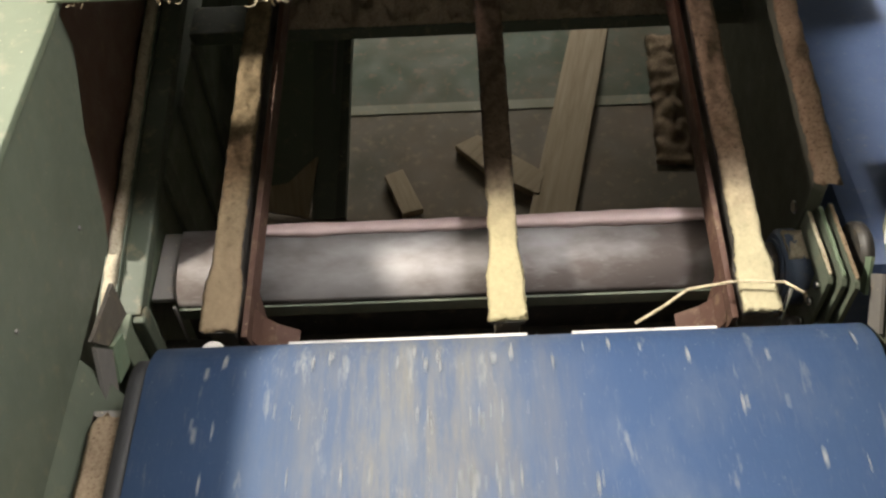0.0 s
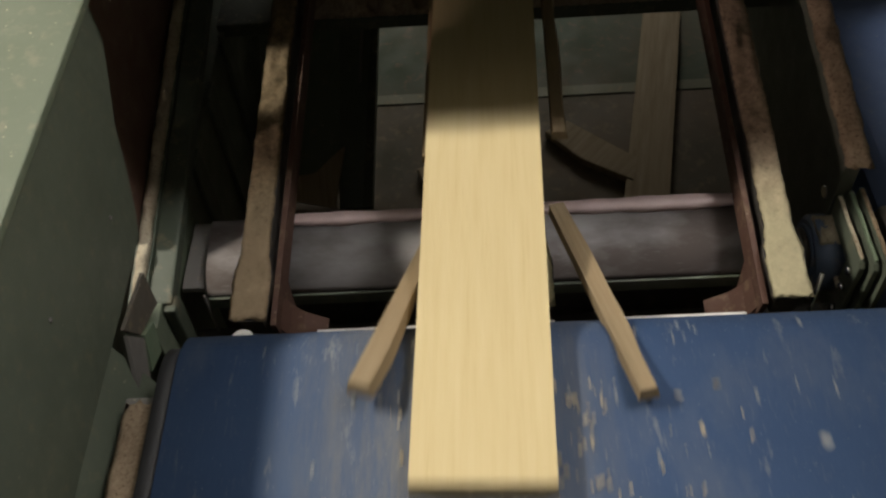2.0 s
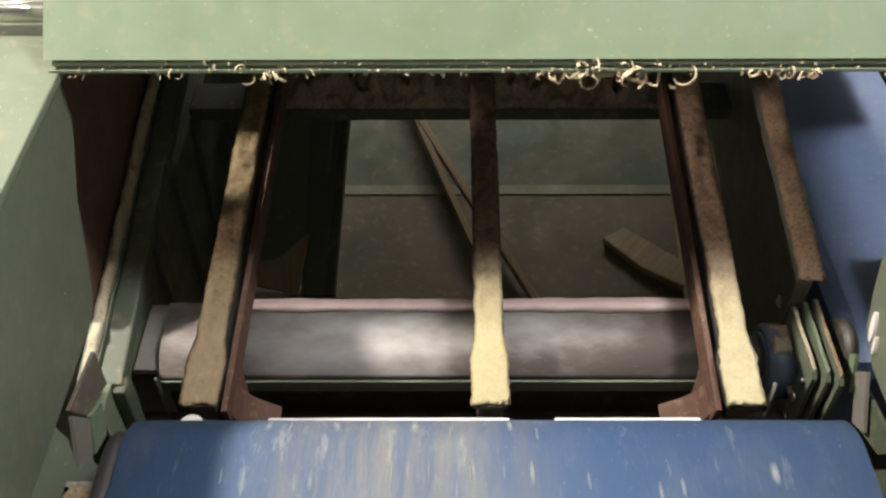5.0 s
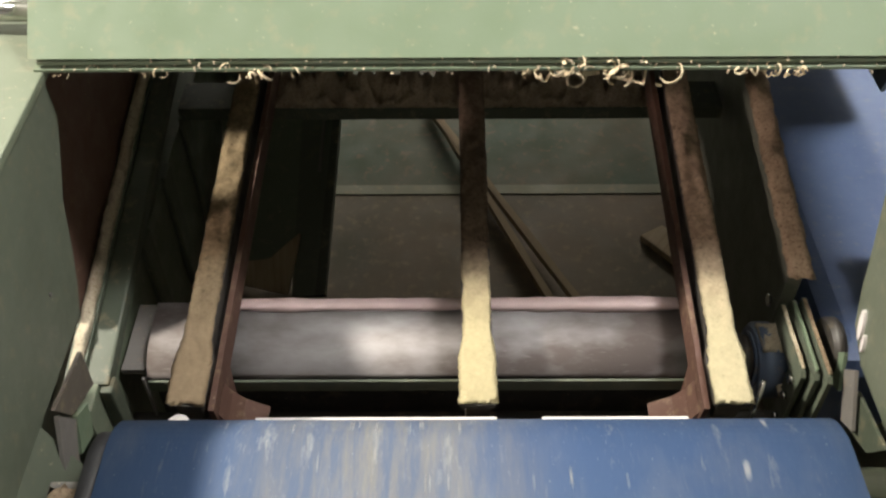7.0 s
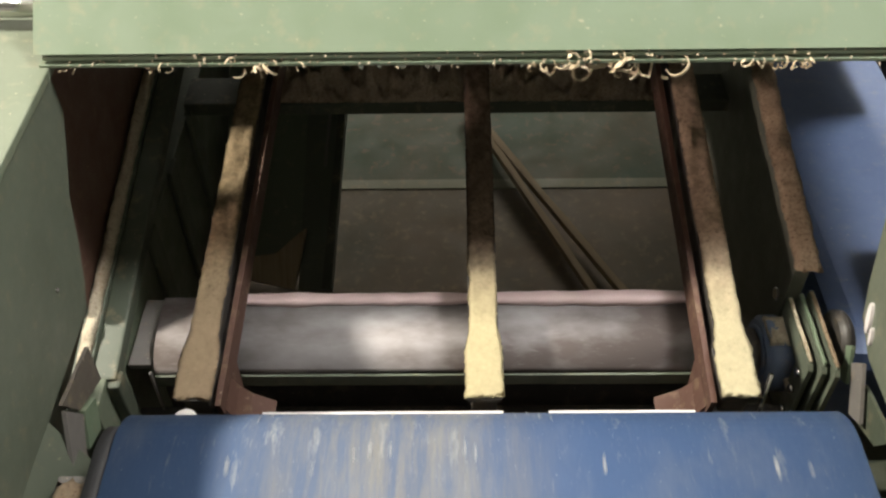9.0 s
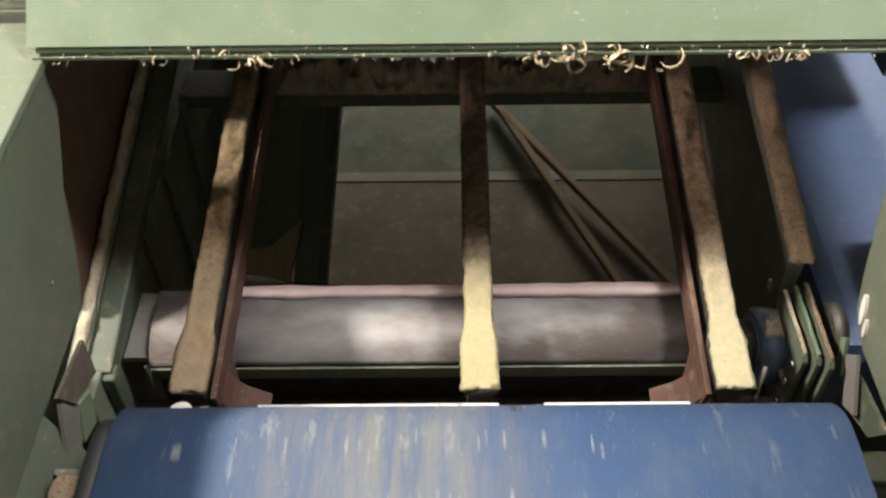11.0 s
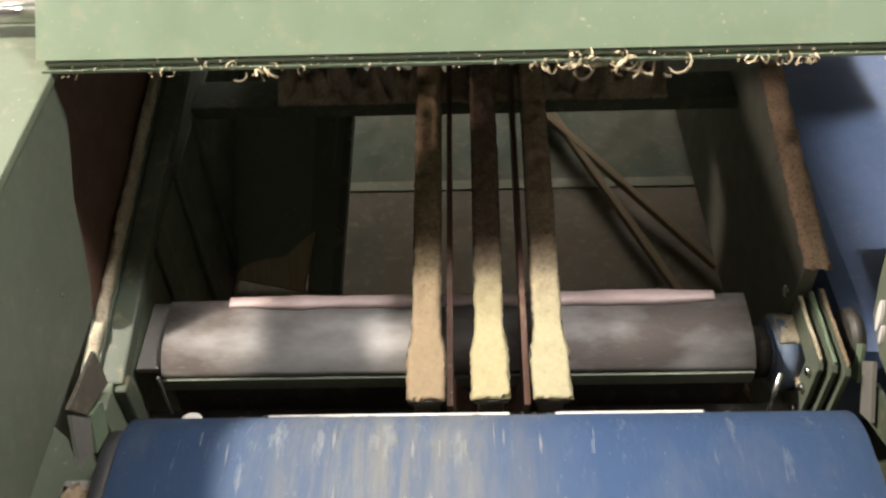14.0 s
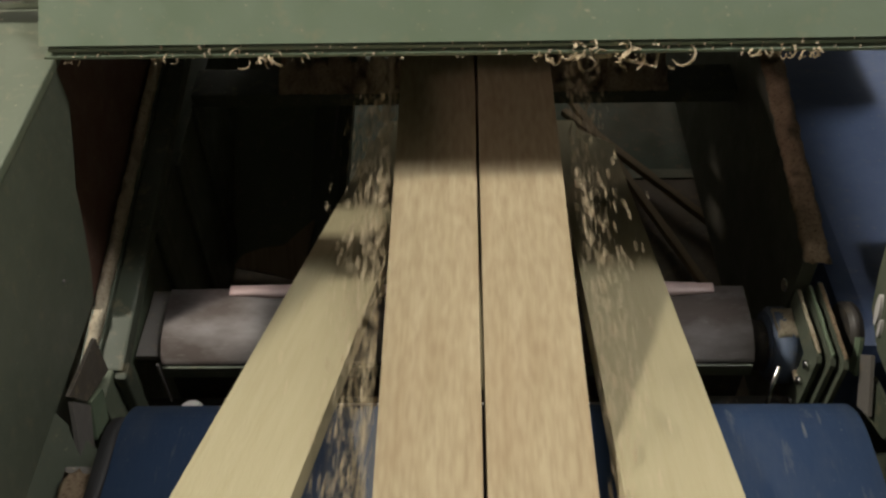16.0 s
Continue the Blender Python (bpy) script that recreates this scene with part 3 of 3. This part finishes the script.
# black cross members in front of the roller
for name, y, z, h, mat, lab in (("cross_bar", 0.60, 0.655, 0.02, IRON, "black iron cross bar below the roller"),
                                ("cross_bar", 0.56, 0.70, 0.014, IRON, "black iron cross bar behind the belt")):
    ob = part(name, box(-0.385, 0.385, y, y + 0.03, z, z + h, 0.002), mat)
    tagged(ob, lab, "bar")
# Whitish base colour gives these steel strips their bright reflection.
strip = part("scraper_strip", box(-0.19, 0.05, 0.518, 0.530, 0.800, 0.811, 0.001), PALE)
tagged(strip, "steel scraper strip behind the belt, shine painted pale", "strip")
strip = part("scraper_strip", box(0.095, 0.24, 0.518, 0.530, 0.800, 0.811, 0.001), PALE)
tagged(strip, "steel scraper strip dusted with chips, shine painted pale", "strip")

bolt = tagged(part("bolt_head", rod((-0.265, 0.520, 0.805), (-0.265, 0.520, 0.816), 0.012, 20, bevel=0.002), PALE), "pale worn bolt head behind the belt", "bolt")

# flange bearing and plates on the far wall
brg = thing("flange_bearing", (0.376, 0.678, 0.708), "blue cast flange bearing crusted with sawdust", "bearing")
part("housing", rod((-0.019, 0, 0), (0.014, 0, 0), 0.045, 40, bevel=0.005), BEARING_BLUE, brg)
part("cap", rod((-0.0215, 0, 0), (-0.019, 0, 0), 0.034, 32, bevel=0.001), BEARING_BLUE, brg)
part("flange", box(0.0145, 0.0190, -0.070, 0.066, -0.080, 0.066, 0.004), GREEN_DARK, brg)
for y, z in ((-0.056, -0.050), (0.044, 0.056)):
    b = part("bolt", rod((0.000, y, z), (0.015, y, z), 0.0085, 6, bevel=0.001), CHROME, brg)
    part("washer", rod((0.0115, y, z), (0.0148, y, z), 0.013, 20), GREY_STEEL, b)
part("dust_crust", lumps(-0.016, 0.010, -0.020, 0.022, 0.040, 0.010, 9, 12, 31, 2.0), DUST_WHITE, brg, "pale sawdust crust")
part("dust_crust", lumps(0.000, 0.013, -0.058, -0.042, 0.008, 0.012, 6, 7, 35, 2.0), DUST_WHITE, brg, "pale sawdust crust")
plates = thing("guide_plates", (0.386, 0.632, 0.795), "stack of dark green edge plates with pale dusty rims", "machine plate")
for k, x in enumerate((-0.006, 0.005, 0.015)):
    top, back = (-0.014, -0.008, -0.003)[k], 0.066
    outline = [(-0.030 - 0.008 * k, -0.235), (-0.030 - 0.008 * k, top - 0.006), (-0.025 - 0.008 * k, top), (back, top + 0.004), (back, top - 0.024), (0.000, top - 0.028), (-0.006, -0.235)]
    p = part("plate", extrude(outline, "x", x, x + 0.0055), GREEN, plates)
    part("dust_rim", lumps(x + 0.0003, x + 0.0052, -0.024 - 0.008 * k, back, top + 0.0035, 0.004, 4, 30, 40 + k, 1.5), (DUST_WHITE, GREEN_LIGHT, DUST_BROWN)[k], p, "sawdust on the plate rim")
for z in (-0.03, -0.06, -0.10):
    part("bolt", rod((-0.011, -0.017, z - 0.01), (-0.006, -0.017, z - 0.01), 0.005, 6), CHROME, plates)
part("hub_cap", rod((0.0345, 0.02, -0.03), (0.05, 0.02, -0.03), 0.034, 28, bevel=0.003), IRON, plates, "dark round hub cap")

# blue drive housing
motor = thing("drive_housing", (0.80, 1.15, 0.0), "blue painted drive housing beside the chute", "machine")
part("shell", box(-0.36, 0.22, -0.50, 0.55, 0.59, 0.74, 0.03), BLUE_PAINT, motor)
part("foot", box(-0.06, 0.18, -0.4, 0.4, 0.0, 0.588, 0.004), IRON, motor)

# chrome rod on the flange beyond the hood end
ob = part("hinge_rod", rod((-0.52, 0.785, 1.115), (-0.384, 0.785, 1.115), 0.010, bevel=0.002), CHROME)
tagged(ob, "bright steel hinge rod at the hood end", "rod")

# ---- separator fingers ----


def build_finger(label, gusset):
    f = thing("separator_finger", (0, 0, 0), label, "separator finger", "separator fingers")
    part("web", box(-0.013, 0.013, 0.004, 0.95, -0.045, -0.004, 0.002), IRON, f, "dark iron web plate")
    bar = extrude([(-0.018, 0.0), (0.018, 0.0), (0.0205, 0.052), (0.0155, 0.075), (0.0155, 0.95), (-0.0155, 0.95), (-0.0155, 0.075), (-0.0205, 0.052)], "z", -0.010, 0.0, 0.0015)
    part("top_bar", bar, IRON, f)
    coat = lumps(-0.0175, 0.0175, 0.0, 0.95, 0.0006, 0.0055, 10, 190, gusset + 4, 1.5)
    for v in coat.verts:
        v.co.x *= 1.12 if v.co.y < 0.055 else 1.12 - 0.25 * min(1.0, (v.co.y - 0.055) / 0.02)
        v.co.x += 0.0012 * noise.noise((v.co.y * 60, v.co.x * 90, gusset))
    part("dust_coat", coat, {1: DUST_TAN, 0: DUST_FINGER, -1: DUST_RAGGED}[gusset], f, "sawdust caked on the bar, hood shade painted in behind the tip")
    if gusset:
        g = extrude([(0.0, -0.012), (0.9, -0.012), (0.9, -0.045), (0.065, -0.045), (0.055, -0.09), (0.0, -0.09)], "x", gusset * 0.024 - 0.003, gusset * 0.024 + 0.003)
        part("side_plate", g, FINGER_RED, f, "red-brown side plate")
        foot = extrude([(gusset * 0.0275, -0.030), (gusset * 0.033, -0.052), (gusset * 0.043, -0.070), (gusset * 0.066, -0.09), (gusset * 0.0275, -0.09)], "y", 0.004, 0.040)
        part("foot_gusset", foot, FINGER_RED, f)
    return f


fingers = [build_finger("separator finger bar caked with brown sawdust", 1), build_finger("separator finger bar caked with pale sawdust", 0),
           build_finger("separator finger bar with a ragged sawdust coat", -1)]

# ---- waste in the pit ----


def slat(name, l, w, t, label, material=SLAT, taper=0.8):
    bm = extrude([(-w / 2, -l / 2), (w / 2, -l / 2), (w / 2 * taper, l / 2), (-w / 2 * taper, l / 2)], "z", 0, t, 0.001)
    return tagged(part(name, bm, material), label, "wood scrap", "scraps in the pit")


scrap = tagged(part("bark_scrap", extrude([(-0.075, 0.0), (0.03, -0.03), (0.055, 0.066), (0.03, 0.048), (0.005, 0.028), (-0.03, 0.026), (-0.06, 0.018)], "z", 0, 0.02, 0.002), SLAT),
               "broken piece of pale wood leaning in the chute", "wood scrap")
scrap.matrix_world = pose(-0.280, 1.000, 0.500, 36, 0, 5)
small = tagged(part("wood_chunk", extrude([(-0.015, -0.05), (0.02, -0.05), (0.012, 0.045), (-0.02, 0.04)], "z", 0, 0.012, 0.001), SLAT), "short split chunk of wood on the pan", "wood scrap")
bent = tagged(part("wood_chunk", extrude([(-0.085, -0.012), (-0.070, 0.030), (0.070, 0.026), (0.090, -0.018), (0.0, -0.028)], "z", 0, 0.014, 0.001), SLAT), "angled piece of slab wood lying on the pan", "wood scrap")
bark = tagged(part("bark_strip", lumps(-0.03, 0.03, -0.16, 0.16, 0, 0.02, 8, 40, 77, 1.5), DUST_BROWN), "ragged strip of dark bark in the waste chute", "bark")
wide_slat = slat("scrap_wood", 0.70, 0.070, 0.012, "wide tan slat lying in the waste chute", taper=0.95)

# ---- boards ----


def board(name, w, l, t, material, label, wane=0.0):
    bm = bmesh.new()
    rnd, n = random.Random(int(l * 1000)), max(2, int(l / 0.04))
    last = None
    for k in range(n + 1):
        y = -l * k / n
        d = wane * (0.5 + 0.5 * noise.noise((y * 16, w * 30, 0.3)))
        ring = [bm.verts.new(p) for p in ((-w / 2, y, 0), (-w / 2 + 0.001, y, t), (w / 2 - 0.001 + d, y, t), (w / 2 + d * 1.5, y, 0))]
        if last:
            for i in range(4):
                bm.faces.new((last[i], ring[i], ring[(i + 1) % 4], last[(i + 1) % 4]))
        else:
            bm.faces.new(ring)
        last = ring
    bm.faces.new(list(reversed(last)))
    return tagged(part(name, bm, material), label, "board")


board_a = board("sawn_board", 0.117, 1.62, 0.024, BOARD, "fresh pale pine board riding over the belt")
edging_l = board("edging_strip", 0.011, 1.02, 0.011, BARK, "rough bark edging split off the board", 0.005)
edging_r = board("edging_strip", 0.011, 0.98, 0.011, BARK, "rough bark edging trailing beside the board", 0.006)
tail_l = board("edging_strip", 0.014, 0.42, 0.012, BARK, "short bark edging swinging away from the board", 0.010)
tail_r = board("edging_strip", 0.013, 0.28, 0.012, BARK, "short pale edging tipping off the belt end", 0.010)
board_b = board("sawn_board", 0.084, 2.3, 0.024, BOARD_DUSTY, "sawdust-covered pine board riding over the belt")
board_c = board("sawn_board", 0.084, 2.3, 0.024, BOARD_DUSTY, "sawdust-covered pine board beside its twin")
slab_l = board("slab_edging", 0.090, 1.15, 0.020, SLAB, "smooth cream slab edging tipping into the chute")
slab_r = board("slab_edging", 0.090, 1.15, 0.020, SLAB, "smooth cream slab edging with a torn end")
for v in slab_r.data.vertices:
    d = -v.co.y
    if d < 0.14:
        v.co.x = -0.044 + (v.co.x + 0.044) * (0.45 + 0.55 * d / 0.14) + (0.012 * math.sin(d * 120) if v.co.x > 0 else 0.006 * math.sin(d * 90))


def chip_cloud(name, n, seed, place, label, lo=0.0008, hi=0.0024):
    rnd, verts, faces = random.Random(seed), [], []
    corners = [Vector((a, b, c)) for a in (-0.5, 0.5) for b in (-0.5, 0.5) for c in (-0.5, 0.5)]
    sides = ((0, 1, 3, 2), (4, 6, 7, 5), (0, 4, 5, 1), (2, 3, 7, 6), (0, 2, 6, 4), (1, 5, 7, 3))
    for _ in range(n):
        s = rnd.uniform(lo, hi)
        m = Matrix.Translation(place(rnd)) @ Euler([rnd.uniform(0, 6.3) for _ in range(3)]).to_matrix().to_4x4() @ Matrix.Diagonal((s * rnd.uniform(0.8, 2), s * rnd.uniform(1, 3), s * 0.5, 1))
        base = len(verts)
        verts += [m @ c for c in corners]
        faces += [tuple(base + i for i in f) for f in sides]
    me = bpy.data.meshes.new(name)
    me.from_pydata(verts, [], faces)
    me.materials.append(SHAVING)
    return tagged(new(name, me), label, "sawdust", kind="stuff")


def beside_boards(r):
    side = r.choice((-1, -1, 1))
    return Vector((side * (0.092 + abs(r.gauss(0, 0.020))), r.uniform(-1.6, 0.0), abs(r.gauss(0.0, 0.026))))


spray = chip_cloud("sawdust_spray", 7000, 61, beside_boards, "loose pale sawdust carried along beside the twin boards", 0.0006, 0.0019)
crumbs = chip_cloud("sawdust_crumbs", 90, 63, lambda r: Vector((r.uniform(-0.2, 0.3), r.uniform(0.563, 0.588), 0.7155)), "pale crumbs lying on the iron cross bar", 0.001, 0.0028)
pin = tagged(part("steel_pin", rod((0.334, 0.588, 0.790), (0.322, 0.560, 0.714), 0.0025, 12), CHROME), "thin bright steel pin on the cross bar", "pin")
chips = chip_cloud("sawdust_chips", 420, 62, lambda r: Vector((r.gauss(0.03, 0.06), r.uniform(-0.30, 0.06), 0.0008)), "loose pale chips left on the belt", 0.0008, 0.0026)
bm, bends = bmesh.new(), [(-0.090, -0.004, 0.0), (-0.060, 0.006, 0.001), (-0.030, 0.019, 0.001), (0.020, 0.016, 0.0), (0.064, 0.004, -0.003), (0.078, -0.010, -0.007)]
for a, b in zip(bends, bends[1:]):
    rod(a, b, 0.0014, 6, bm)
sliver = tagged(part("wood_sliver", bm, SHAVING), "thin curved pale wood sliver falling off the belt end", "wood sliver")


SMEAR = sawdust_mat("belt_smear_dust", (0.29, 0.30, 0.31), (0.42, 0.43, 0.43), (0.17, 0.18, 0.19))


def belt_smear(seed):
    """Flat dried flecks and streaks stuck to a short stretch of the belt."""
    r, bm = random.Random(seed), bmesh.new()
    for _ in range(r.randint(8, 22)):
        x = r.gauss(-0.03, 0.07) if r.random() < 0.6 else r.uniform(-0.26, 0.33)
        w, l = r.uniform(0.0008, 0.0026), r.uniform(0.0015, 0.008)
        if r.random() < 0.05:
            w, l = r.uniform(0.003, 0.006), r.uniform(0.004, 0.009)
        y, a0 = r.uniform(-0.011, 0.011), r.random()
        ring = [(x + w * r.uniform(0.6, 1.1) * math.cos(a), y + l * r.uniform(0.6, 1.1) * math.sin(a)) for a in (a0 + radians(45 * k) for k in range(8))]
        extrude(ring, "z", 0.0002, 0.0007, bm=bm)
    return tagged(part("dust_smear", bm, SMEAR, belt_thing, "pale dried dust smears stuck to the belt"), kind="stuff")


smears = [belt_smear(300 + i) for i in range(110)]


def belt_pose(s):
    """The place on the endless belt s metres along it, from the tail of the upper run."""
    run, arc = PULLEY_Y + 2.6, math.pi * PULLEY_R
    s %= 2 * (run + arc)
    if s < run:
        return pose(0, -2.6 + s, PULLEY_Z + PULLEY_R)
    if s < run + arc:
        a = (s - run) / PULLEY_R
        return pose(0, PULLEY_Y + PULLEY_R * math.sin(a), PULLEY_Z + PULLEY_R * math.cos(a), -math.degrees(a))
    if s < 2 * run + arc:
        return pose(0, PULLEY_Y - (s - run - arc), PULLEY_Z - PULLEY_R, -180)
    a = (s - 2 * run - arc) / PULLEY_R
    return pose(0, -2.6 - PULLEY_R * math.sin(a), PULLEY_Z - PULLEY_R * math.cos(a), -180 - math.degrees(a))


def motions():
    run, arc = PULLEY_Y + 2.6, math.pi * PULLEY_R
    loop, speed = 2 * (run + arc), 1.0
    for i, ob in enumerate(smears):
        s0 = loop * i / len(smears)
        times = {0.0, 16.0}
        for c in range(4):
            for q in (run, 2 * run + arc):
                first = math.floor((c * loop + q - s0) / speed * FPS)
                times |= {f / FPS for f in range(first, first + math.ceil(arc / speed * FPS) + 2)}
        walk(ob, [(t, belt_pose(s0 + t * speed)) for t in sorted(times) if 0 <= t <= 16])

    def finger_rows(offsets):
        return [(t, pose(x, 0.538, 0.820, 11, 0, 0)) for t, x in offsets]
    k = 0.000556
    lx = [(0, -502), (11.5, -502), (11.6, -480), (11.7, -436), (11.8, -382), (11.9, -318), (12.0, -244), (12.1, -184), (12.2, -135), (12.3, -118), (12.4, -117), (16, -117)]
    rx = [(0, 456), (11.5, 456), (11.6, 424), (11.7, 366), (11.8, 298), (11.9, 238), (12.0, 190), (12.1, 140), (12.2, 114), (12.3, 110), (12.4, 109), (16, 109)]
    walk(fingers[0], [(t, pose(0.032 + v * k - 0.014 * (v + 117) / -385, 0.538, 0.820, 11, 0, -2.1 * (v + 117) / -385)) for t, v in lx])
    walk(fingers[1], finger_rows([(0, 0.032), (16, 0.032)]))
    walk(fingers[2], finger_rows([(t, 0.032 + v * k) for t, v in rx]))
    # the waste pan carries the scraps slowly sideways
    walk(wide_slat, [(t, pose(x, 1.234, 0.477, 0.8, 0, turn)) for t, x, turn in ((0, 0.200, -14), (1.5, 0.267, -11.5), (2.5, 0.318, -11), (3.5, 0.364, -8), (4.5, 0.398, -5), (7, 0.50, -4), (9, 0.56, -4), (16, 0.60, -4))])
    walk(bent, [(t, pose(x, y, 0.474, 2, 0, -40)) for t, x, y in ((0, 0.060, 1.08), (2.5, 0.190, 1.075), (3.5, 0.240, 1.06), (4.5, 0.295, 1.055), (7, 0.397, 1.06), (9, 0.45, 1.06), (16, 0.56, 1.06))])
    walk(bark, [(t, pose(x, 1.23, 0.482, 2, 0, -5)) for t, x in ((0, 0.36), (4, 0.56), (16, 0.62))])
    walk(small, [(t, pose(x, y, 0.475, 0, 0, 16)) for t, x, y in ((0, -0.10, 1.03), (2.0, -0.09, 1.02), (2.5, -0.04, 0.80), (16, -0.04, 0.80))])
    # front end of the first board along the belt
    front = [(0, 0.06), (0.3, 0.345), (0.4, 0.40), (0.5, 0.468), (0.6, 0.556), (0.7, 0.652), (0.8, 0.76), (1.2, 1.13), (1.6, 1.52), (2.0, 1.925), (2.1, 2.043), (2.2, 2.182), (2.4, 2.50), (3.0, 3.4), (16, 3.4)]
    walk(board_a, [(t, pose(0.036 if t < 0.8 else 0.030, y, 0.901 + max(0, y - 0.75) * 0.0, 0, 0, -2)) for t, y in front])
    fl = [(0, 0.05), (0.5, 0.43), (1.0, 0.90), (1.6, 1.43), (1.9, 1.68)]
    walk(edging_l, [(t, pose(-0.0345, y, 0.901, 0, 0, -2)) for t, y in fl] + [(2.45, pose(-0.15, 1.72, 0.62, -3, 0, 6))] + [(t, pose(x, y, 0.499, 1.6, 0, turn)) for t, x, y, turn in (
        (2.78, -0.134, 1.44, 10), (3.5, -0.112, 1.433, 12.9), (4.5, -0.099, 1.455, 16.1), (7, -0.034, 1.447, 21.8), (8.5, 0.011, 1.423, 23), (11, 0.087, 1.41, 21.8), (13, 0.136, 1.42, 21), (16, 0.20, 1.42, 21))])
    walk(edging_r, [(t, pose(0.101, y, 0.901, 0, 0, -2)) for t, y in fl] + [(2.45, pose(-0.10, 1.68, 0.64, -3, 0, 10))] + [(t, pose(x, y, 0.500, 1.6, 0, turn)) for t, x, y, turn in (
        (2.78, -0.118, 1.42, 15), (3.5, -0.100, 1.42, 18.5), (4.5, -0.090, 1.44, 22), (7, -0.034, 1.43, 26.6), (8.5, 0.012, 1.42, 27), (11, 0.080, 1.41, 31), (13, 0.122, 1.41, 32), (16, 0.19, 1.37, 38))])
    walk(tail_l, [(0, pose(-0.072, -1.10, 0.901)), (1.2, pose(-0.072, 0.10, 0.901)), (1.6, pose(-0.066, 0.47, 0.901, 0, 0, -4)), (1.9, pose(-0.010, 0.69, 0.875, -6, 0, -19)), (2.0, pose(-0.010, 0.78, 0.82, -14, 0, -17)),
                  (2.15, pose(-0.03, 0.84, 0.68, -26, 0, -20)), (2.4, pose(-0.06, 0.90, 0.474, 0, 0, -28)), (16, pose(-0.06, 0.90, 0.474, 0, 0, -28))])
    walk(tail_r, [(0, pose(0.068, -1.10, 0.901)), (1.2, pose(0.068, 0.10, 0.901)), (1.6, pose(0.070, 0.44, 0.901, 0, 0, 2)), (1.9, pose(0.066, 0.60, 0.885, -6, 0, 8)), (2.0, pose(0.058, 0.645, 0.84, -15, 0, 11)),
                  (2.1, pose(0.064, 0.675, 0.80, -22, 0, 13)), (2.2, pose(0.078, 0.70, 0.72, -28, 0, 16)), (2.5, pose(0.16, 0.90, 0.474, 0, 0, 24)), (16, pose(0.16, 0.90, 0.474, 0, 0, 24))])
    # front end and lift of the twin boards
    fb = [(0, -0.25, 0), (14.0, -0.25, 0), (14.7, 0.41, 0), (14.8, 0.475, 0), (14.9, 0.55, 0), (15.0, 0.62, 0), (15.1, 0.74, 0), (15.2, 0.86, 0.008), (15.3, 0.96, 0.02), (15.4, 1.06, 0.03),
          (15.5, 1.16, 0.035), (15.6, 1.27, 0.070), (15.7, 1.37, 0.068), (15.8, 1.47, 0.05), (15.9, 1.58, 0.045), (16.0, 1.68, 0.04)]
    for ob, x in ((board_b, -0.022), (board_c, 0.070), (spray, 0.024)):
        walk(ob, [(t, pose(x - (0.013 * (t - 15.5) if ob is board_c and t > 15.55 else 0), y, 0.901 + up)) for t, y, up in fb])
    def slab_rows(keys):
        # front end, sideways place at the belt end, dip and turn, tipping over the end of the belt
        return [(t, pose(x - math.sin(radians(turn)) * (y - 0.45), y, 0.901 - math.tan(radians(dip)) * max(0.0, y - 0.45), -dip, 0, turn)) for t, y, x, dip, turn in keys]
    walk(slab_l, slab_rows([(0, -0.35, -0.13, 0, -4), (14.0, -0.35, -0.13, 0, -4), (14.8, 0.385, -0.13, 0, -4), (14.9, 0.472, -0.128, 0, -4), (15.0, 0.545, -0.126, 2, -4), (15.1, 0.62, -0.123, 10, -3), (15.2, 0.70, -0.121, 17, -2),
                            (15.5, 0.95, -0.128, 22, -1), (15.7, 1.08, -0.138, 22, -3), (16.0, 1.20, -0.156, 22, -6)]))
    walk(slab_r, slab_rows([(0, -0.35, 0.165, 0, 2), (14.0, -0.35, 0.165, 0, 2), (14.8, 0.385, 0.165, 0, 2), (14.9, 0.472, 0.165, 0, 2), (15.0, 0.545, 0.166, 2, 1), (15.1, 0.62, 0.172, 10, -1), (15.2, 0.70, 0.180, 17, -2),
                            (15.5, 0.95, 0.168, 22, -3.5), (15.7, 1.08, 0.168, 22, -3), (16.0, 1.20, 0.170, 22, -1.6)]))
    walk(chips, [(0, pose(0, -1.6, 0.901)), (1.9, pose(0, 0.25, 0.901)), (2.1, pose(0, 0.42, 0.901)), (2.2, pose(0, 0.47, 0.890)), (2.5, pose(0, 0.60, 0.60)), (2.7, pose(0, 0.7, 0.474)), (16, pose(0, 0.7, 0.474))])
    walk(sliver, [(0, pose(0.245, 0.545, 0.835, 4, -8, 8)), (0.4, pose(0.25, 0.52, 0.825, 0, -3, 4)), (0.55, pose(0.25, 0.53, 0.80, 8, 3, 0)), (0.75, pose(0.25, 0.60, 0.50, 20, 10, 0)), (16, pose(0.25, 0.60, 0.476, 0, 0, 0))])


motions()
